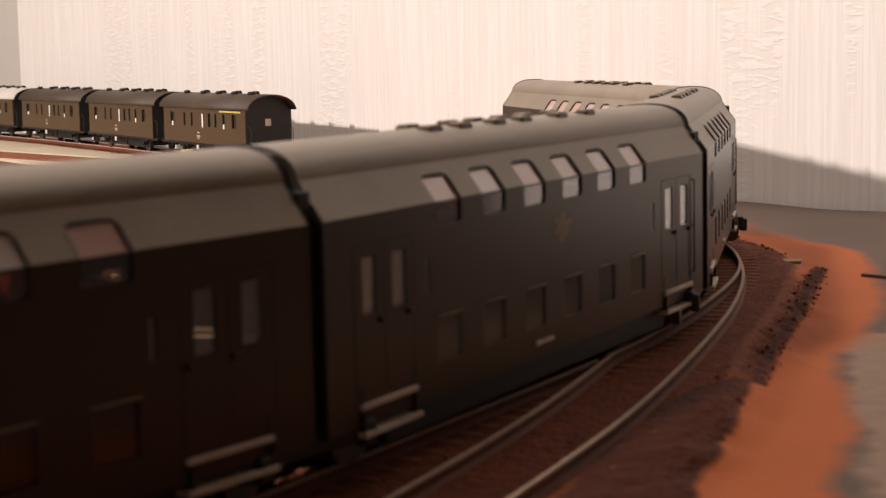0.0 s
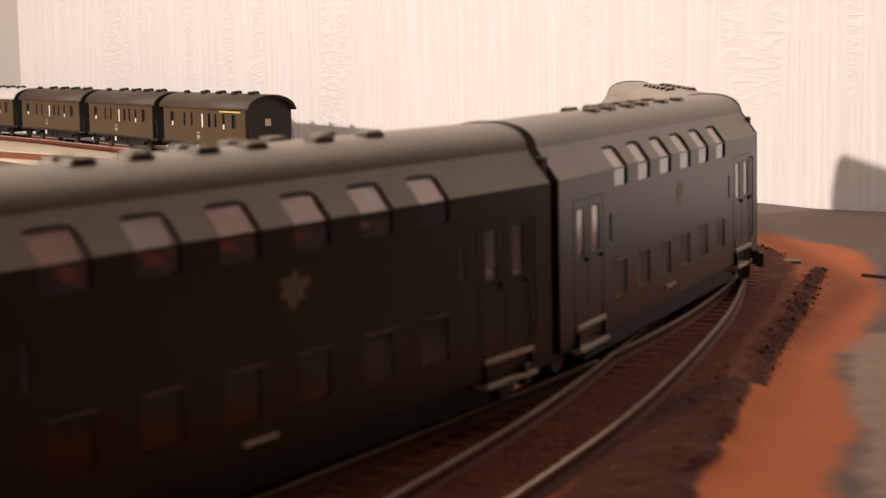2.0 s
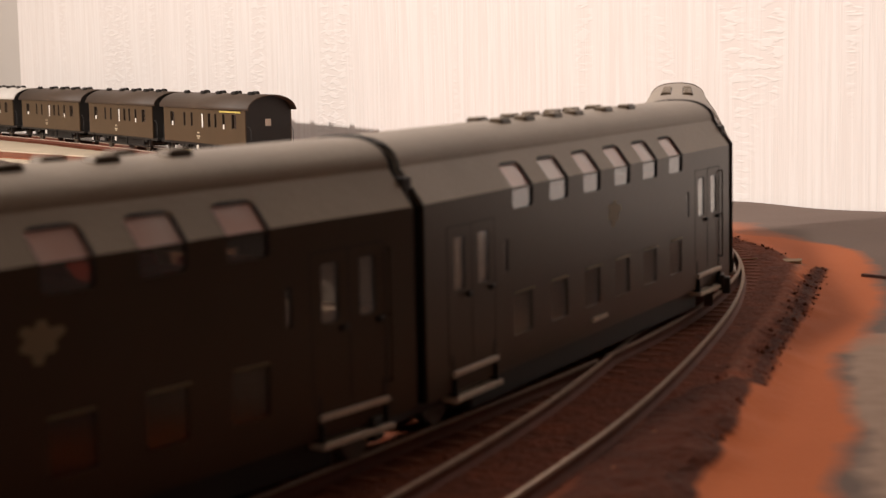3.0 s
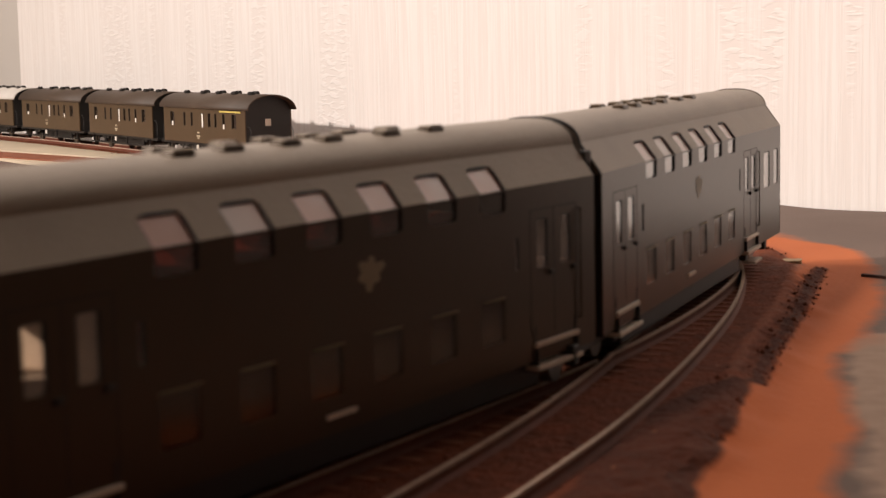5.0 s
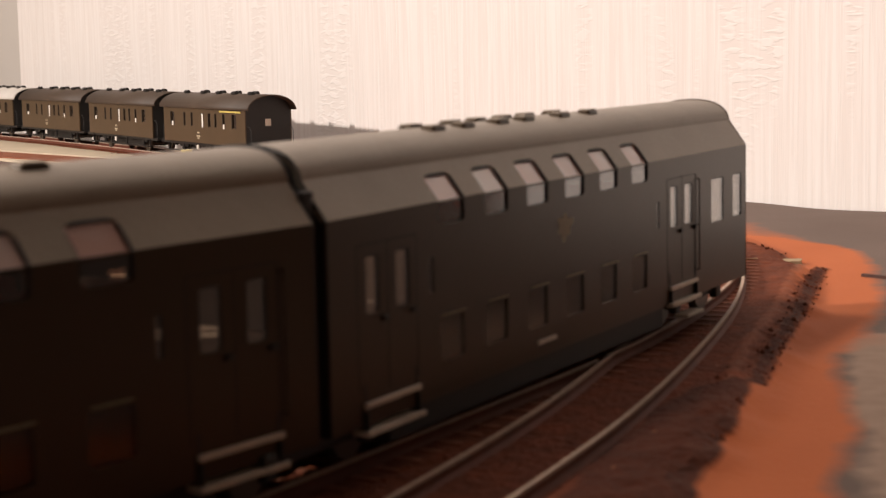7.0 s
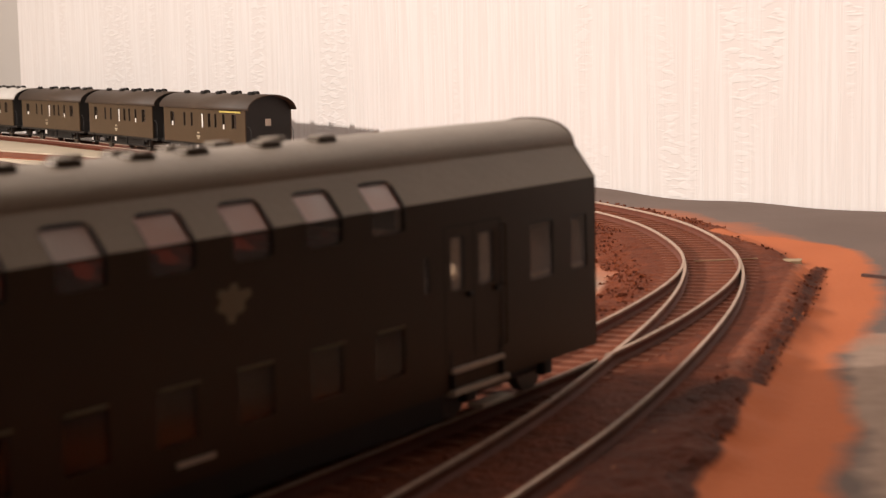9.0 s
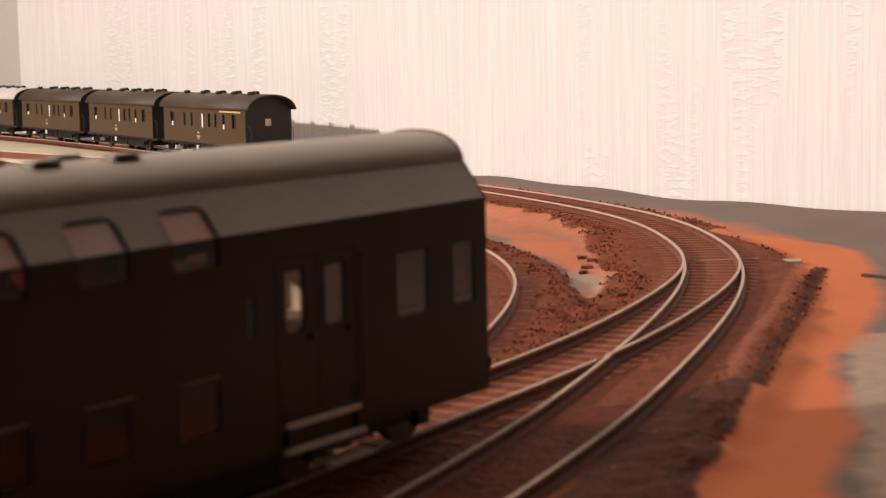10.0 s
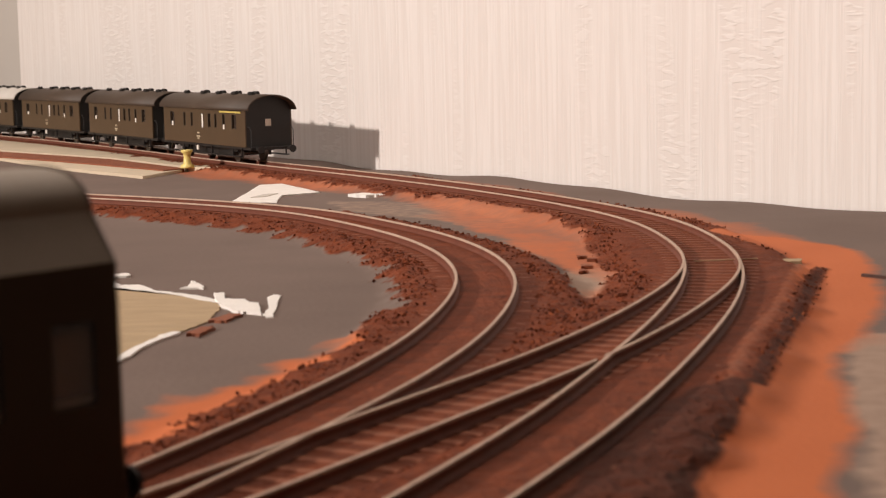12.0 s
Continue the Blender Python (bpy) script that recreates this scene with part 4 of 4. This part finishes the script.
first = old_coach(False)
tagged(first, "dark olive two-axle model coach with open platforms", "model railway coach", "parked old coaches")
second = copy_thing(first, on_track(OLD_NEAR + OLD_PITCH, 0.140))
third = copy_thing(first, on_track(OLD_NEAR + 2 * OLD_PITCH, 0.140))
first.matrix_basis = on_track(OLD_NEAR, 0.140)
tagged(first, "dark olive two-axle coach with a yellow stripe over its windows")
part("class_stripe", box(0.107, 0.1435, -0.0160, -0.0156, 0.0312, 0.0322), YELLOWMARK, first, "yellow stripe above the windows")
pale = old_coach(True)
tagged(pale, "dark two-axle model coach with a pale grey roof", "model railway coach", "parked old coaches")
pale.matrix_basis = on_track(OLD_NEAR + 3 * OLD_PITCH, 0.140)

# ---- boards, paper, pin and scraps ----


def plate(name, outline, z0, z1, mat, label, category, rough=0.0, seed=0, kind="", divide=6):
    rnd = random.Random(seed)
    pts = []
    for (xa, ya), (xb, yb) in zip(outline, outline[1:] + outline[:1]):
        for k in range(divide):
            t = k / divide
            pts.append(((xa + (xb - xa) * t + rnd.uniform(-rough, rough)) / 1000, (ya + (yb - ya) * t + rnd.uniform(-rough, rough) * 1.6) / 1000))
    bm = bmesh.new()
    lo = [bm.verts.new((x, y, z0)) for x, y in pts]
    hi = [bm.verts.new((x, y, z1)) for x, y in pts]
    bm.faces.new(lo[::-1])
    bm.faces.new(hi)
    for i in range(len(lo)):
        bm.faces.new((lo[i], lo[(i + 1) % len(lo)], hi[(i + 1) % len(lo)], hi[i]))
    bmesh.ops.triangulate(bm, faces=[f for f in bm.faces if len(f.verts) > 4])
    return tagged(part(name, bm, mat), label, category, kind=kind)


plate("cream_strip", [(-132, 1056), (-222, 1219), (-325, 1393), (-420, 1540), (-640, 1880), (-760, 1800), (-343, 1320), (-230, 1188), (-162, 1077)], BOARD - 0.001, -0.0028, CREAM, "cream wooden strip beside the parked coaches", "board", 0.3, 2)
plate("cream_strip", [(-164, 1073), (-252, 1191), (-338, 1296), (-760, 1770), (-800, 1700), (-322, 1238), (-244, 1108), (-180, 1021)], BOARD - 0.001, -0.0044, CREAM, "cream wooden strip laid on the grey board", "board", 0.3, 3)
plate("cork_strip", [(-163, 1075), (-231, 1187), (-344, 1319), (-759, 1798), (-774, 1756), (-354, 1280), (-264, 1176), (-174, 1060)], BOARD - 0.001, -0.0036, SLEEPER, "thin rust-brown cork strip between cream boards", "board", 0.2, 4)
plate("bare_board", [(-160, 585), (-128, 556), (-104, 535), (-85, 518), (-66, 496), (-65, 482), (-65, 463), (-69, 448), (-75, 440), (-80, 405), (-86, 368), (-150, 380)], BOARD - 0.001, BOARD + 0.0004, PLYWOOD, "bare tan board where the paper is torn off", "board", 0.5, 5)
torn = [[(-108, 550), (-104, 541), (-98, 542), (-91, 528), (-83, 521), (-76, 515), (-67, 502), (-66, 495), (-76, 507), (-84, 517), (-94, 524), (-104, 531)],
        [(-83, 530), (-81, 534), (-82, 547), (-79, 541), (-76, 533), (-76, 529)],
        [(-71, 515), (-68, 517), (-66, 504), (-60, 501), (-57, 494), (-54, 493), (-52, 473), (-55, 475), (-59, 477), (-65, 490), (-68, 500)],
        [(-51, 483), (-53, 506), (-52, 513), (-50, 510), (-49, 494), (-48, 469), (-51, 470)],
        [(-80, 408), (-78, 423), (-75, 440), (-71, 446), (-70, 442), (-75, 430), (-77, 413), (-79, 401)],
        [(-112, 567), (-106, 568), (-105, 562), (-110, 560)]]
for k, o in enumerate(torn):
    plate("torn_paper", o, BOARD - 0.001, BOARD + 0.0004 + 0.0002 * (k % 3), PAPER, "ragged scrap of torn white paper", "paper scrap", 0.5, 20 + k, divide=4)
plate("cork_crumb", [(-68, 441), (-65, 450), (-63, 452), (-62, 448), (-64, 437)], BOARD - 0.001, BOARD + 0.0009, SLEEPER, "brown crumb of torn cork", "crumb", 0.6, 40)
for k, (xc, yc) in enumerate(((45.5, 549), (47.6, 561), (48.0, 588), (51.0, 580))):
    plate("cork_crumb", [(xc - 1.6, yc - 2.5), (xc + 1.8, yc - 1.5), (xc + 1.1, yc + 2.6), (xc - 1.0, yc + 2.0)], BOARD - 0.001, BOARD + 0.0011, SLEEPER, "brown crumb of torn cork", "crumb", 0.5, 50 + k, divide=3)
plate("cork_crumb", [(-65, 462), (-61, 474), (-57, 472), (-60, 460)], BOARD - 0.001, BOARD + 0.0008, SLEEPER, "brown crumb of torn cork", "crumb", 0.6, 41)
plate("white_paper", [(-105, 842), (-103, 900), (-102, 949), (-90, 954), (-76, 920), (-64, 889), (-72, 884), (-83, 876), (-82, 836)], BOARD - 0.001, BOARD + 0.0006, PAPER, "cut white paper patch lying between the tracks", "paper scrap", 0.25, 31)
plate("grey_scrap", [(-97, 862), (-93, 880), (-86, 884), (-90, 866)], BOARD, BOARD + 0.0010, GREYPAINT, "small grey scrap on the white paper", "scrap", 0.5, 32)
wire = bmesh.new()
add_rod(wire, (0.081, 0.543, -0.0022), (0.102, 0.546, -0.0022), 0.0002)
tagged(part("thin_wire", wire, PLYWOOD), "thin pale wire lying across the track", "wire")
plate("wood_chip", [(113, 563), (120, 563), (118, 556), (112, 556)], BOARD - 0.0005, BOARD + 0.0016, PLYWOOD, "small tan wood chip", "wood chip", 0.3, 37)
plate("torn_paper", [(-48, 862), (-40, 868), (-28, 856), (-38, 854)], BOARD - 0.001, BOARD + 0.0016, PAPER, "ragged scrap of torn white paper", "paper scrap", 0.8, 33)
plate("stick", [(131, 527), (132, 528.4), (139.5, 519), (139, 517.6)], BOARD - 0.0005, BOARD + 0.0009, TWIG, "short dark wooden stick", "stick", 0.15, 35)

pin = tagged(new("push_pin"), "yellow plastic push pin stuck in the cream board", "push pin")
part("head", lathe([(0.0044, 0.0), (0.0046, 0.0006), (0.0042, 0.0018), (0.0025, 0.0030), (0.0022, 0.0075), (0.0026, 0.0092), (0.0037, 0.0102), (0.0039, 0.0112), (0.0036, 0.0116)]), PIN, pin, smooth=True)
nb = bmesh.new()
add_rod(nb, (0, 0, -0.004), (0, 0, 0.0005), 0.0005)
part("needle", nb, STEEL, pin, "thin steel needle")
pin.matrix_basis = pose(-0.161, 1.075, -0.0036)

# ---- the moving train ----
JOINT = [(0.0, 135.5), (0.5, 114), (1.0, 91.5), (1.5, 67.5), (2.0, 42.0), (2.5, 16.0), (3.0, -9.5), (3.5, -35), (4.0, -60.5), (4.5, -86.5), (5.0, -112.5), (5.5, -139.5),
         (6.0, -165.5), (6.5, -190), (7.0, -213.5), (7.5, -240), (8.0, -268), (8.5, -296), (9.0, -322.5), (9.5, -347), (10.0, -371), (10.5, -395.5), (11.0, -419.5), (11.5, -443.5), (12.0, -466.5)]


def pose_between(s_front, s_rear, flip=False):
    """Pose whose origin is the joint at s_front and whose x axis runs back along the train."""
    a, b = MAIN.place(s_front), MAIN.place(s_rear)
    if flip:
        a, b = b, a
    d = b - a
    return pose(a.x, a.y, 0.0, 0, 0, math.degrees(math.atan2(d.y, d.x)))


def motions():
    rows = {mid: [], mid_b: [], end_coach: [], head_coach: []}
    for t, s in JOINT:
        s = s / 1000
        rows[mid].append((t, pose_between(s, s + LM)))
        rows[mid_b].append((t, pose_between(s - LM, s)))
        rows[end_coach].append((t, pose_between(s + LM, s + LM + LE - BOGIE_IN)))
        rows[head_coach].append((t, pose_between(s - LM - (LE - BOGIE_IN), s - LM, True)))
    for thing, poses in rows.items():
        walk(thing, poses)


motions()
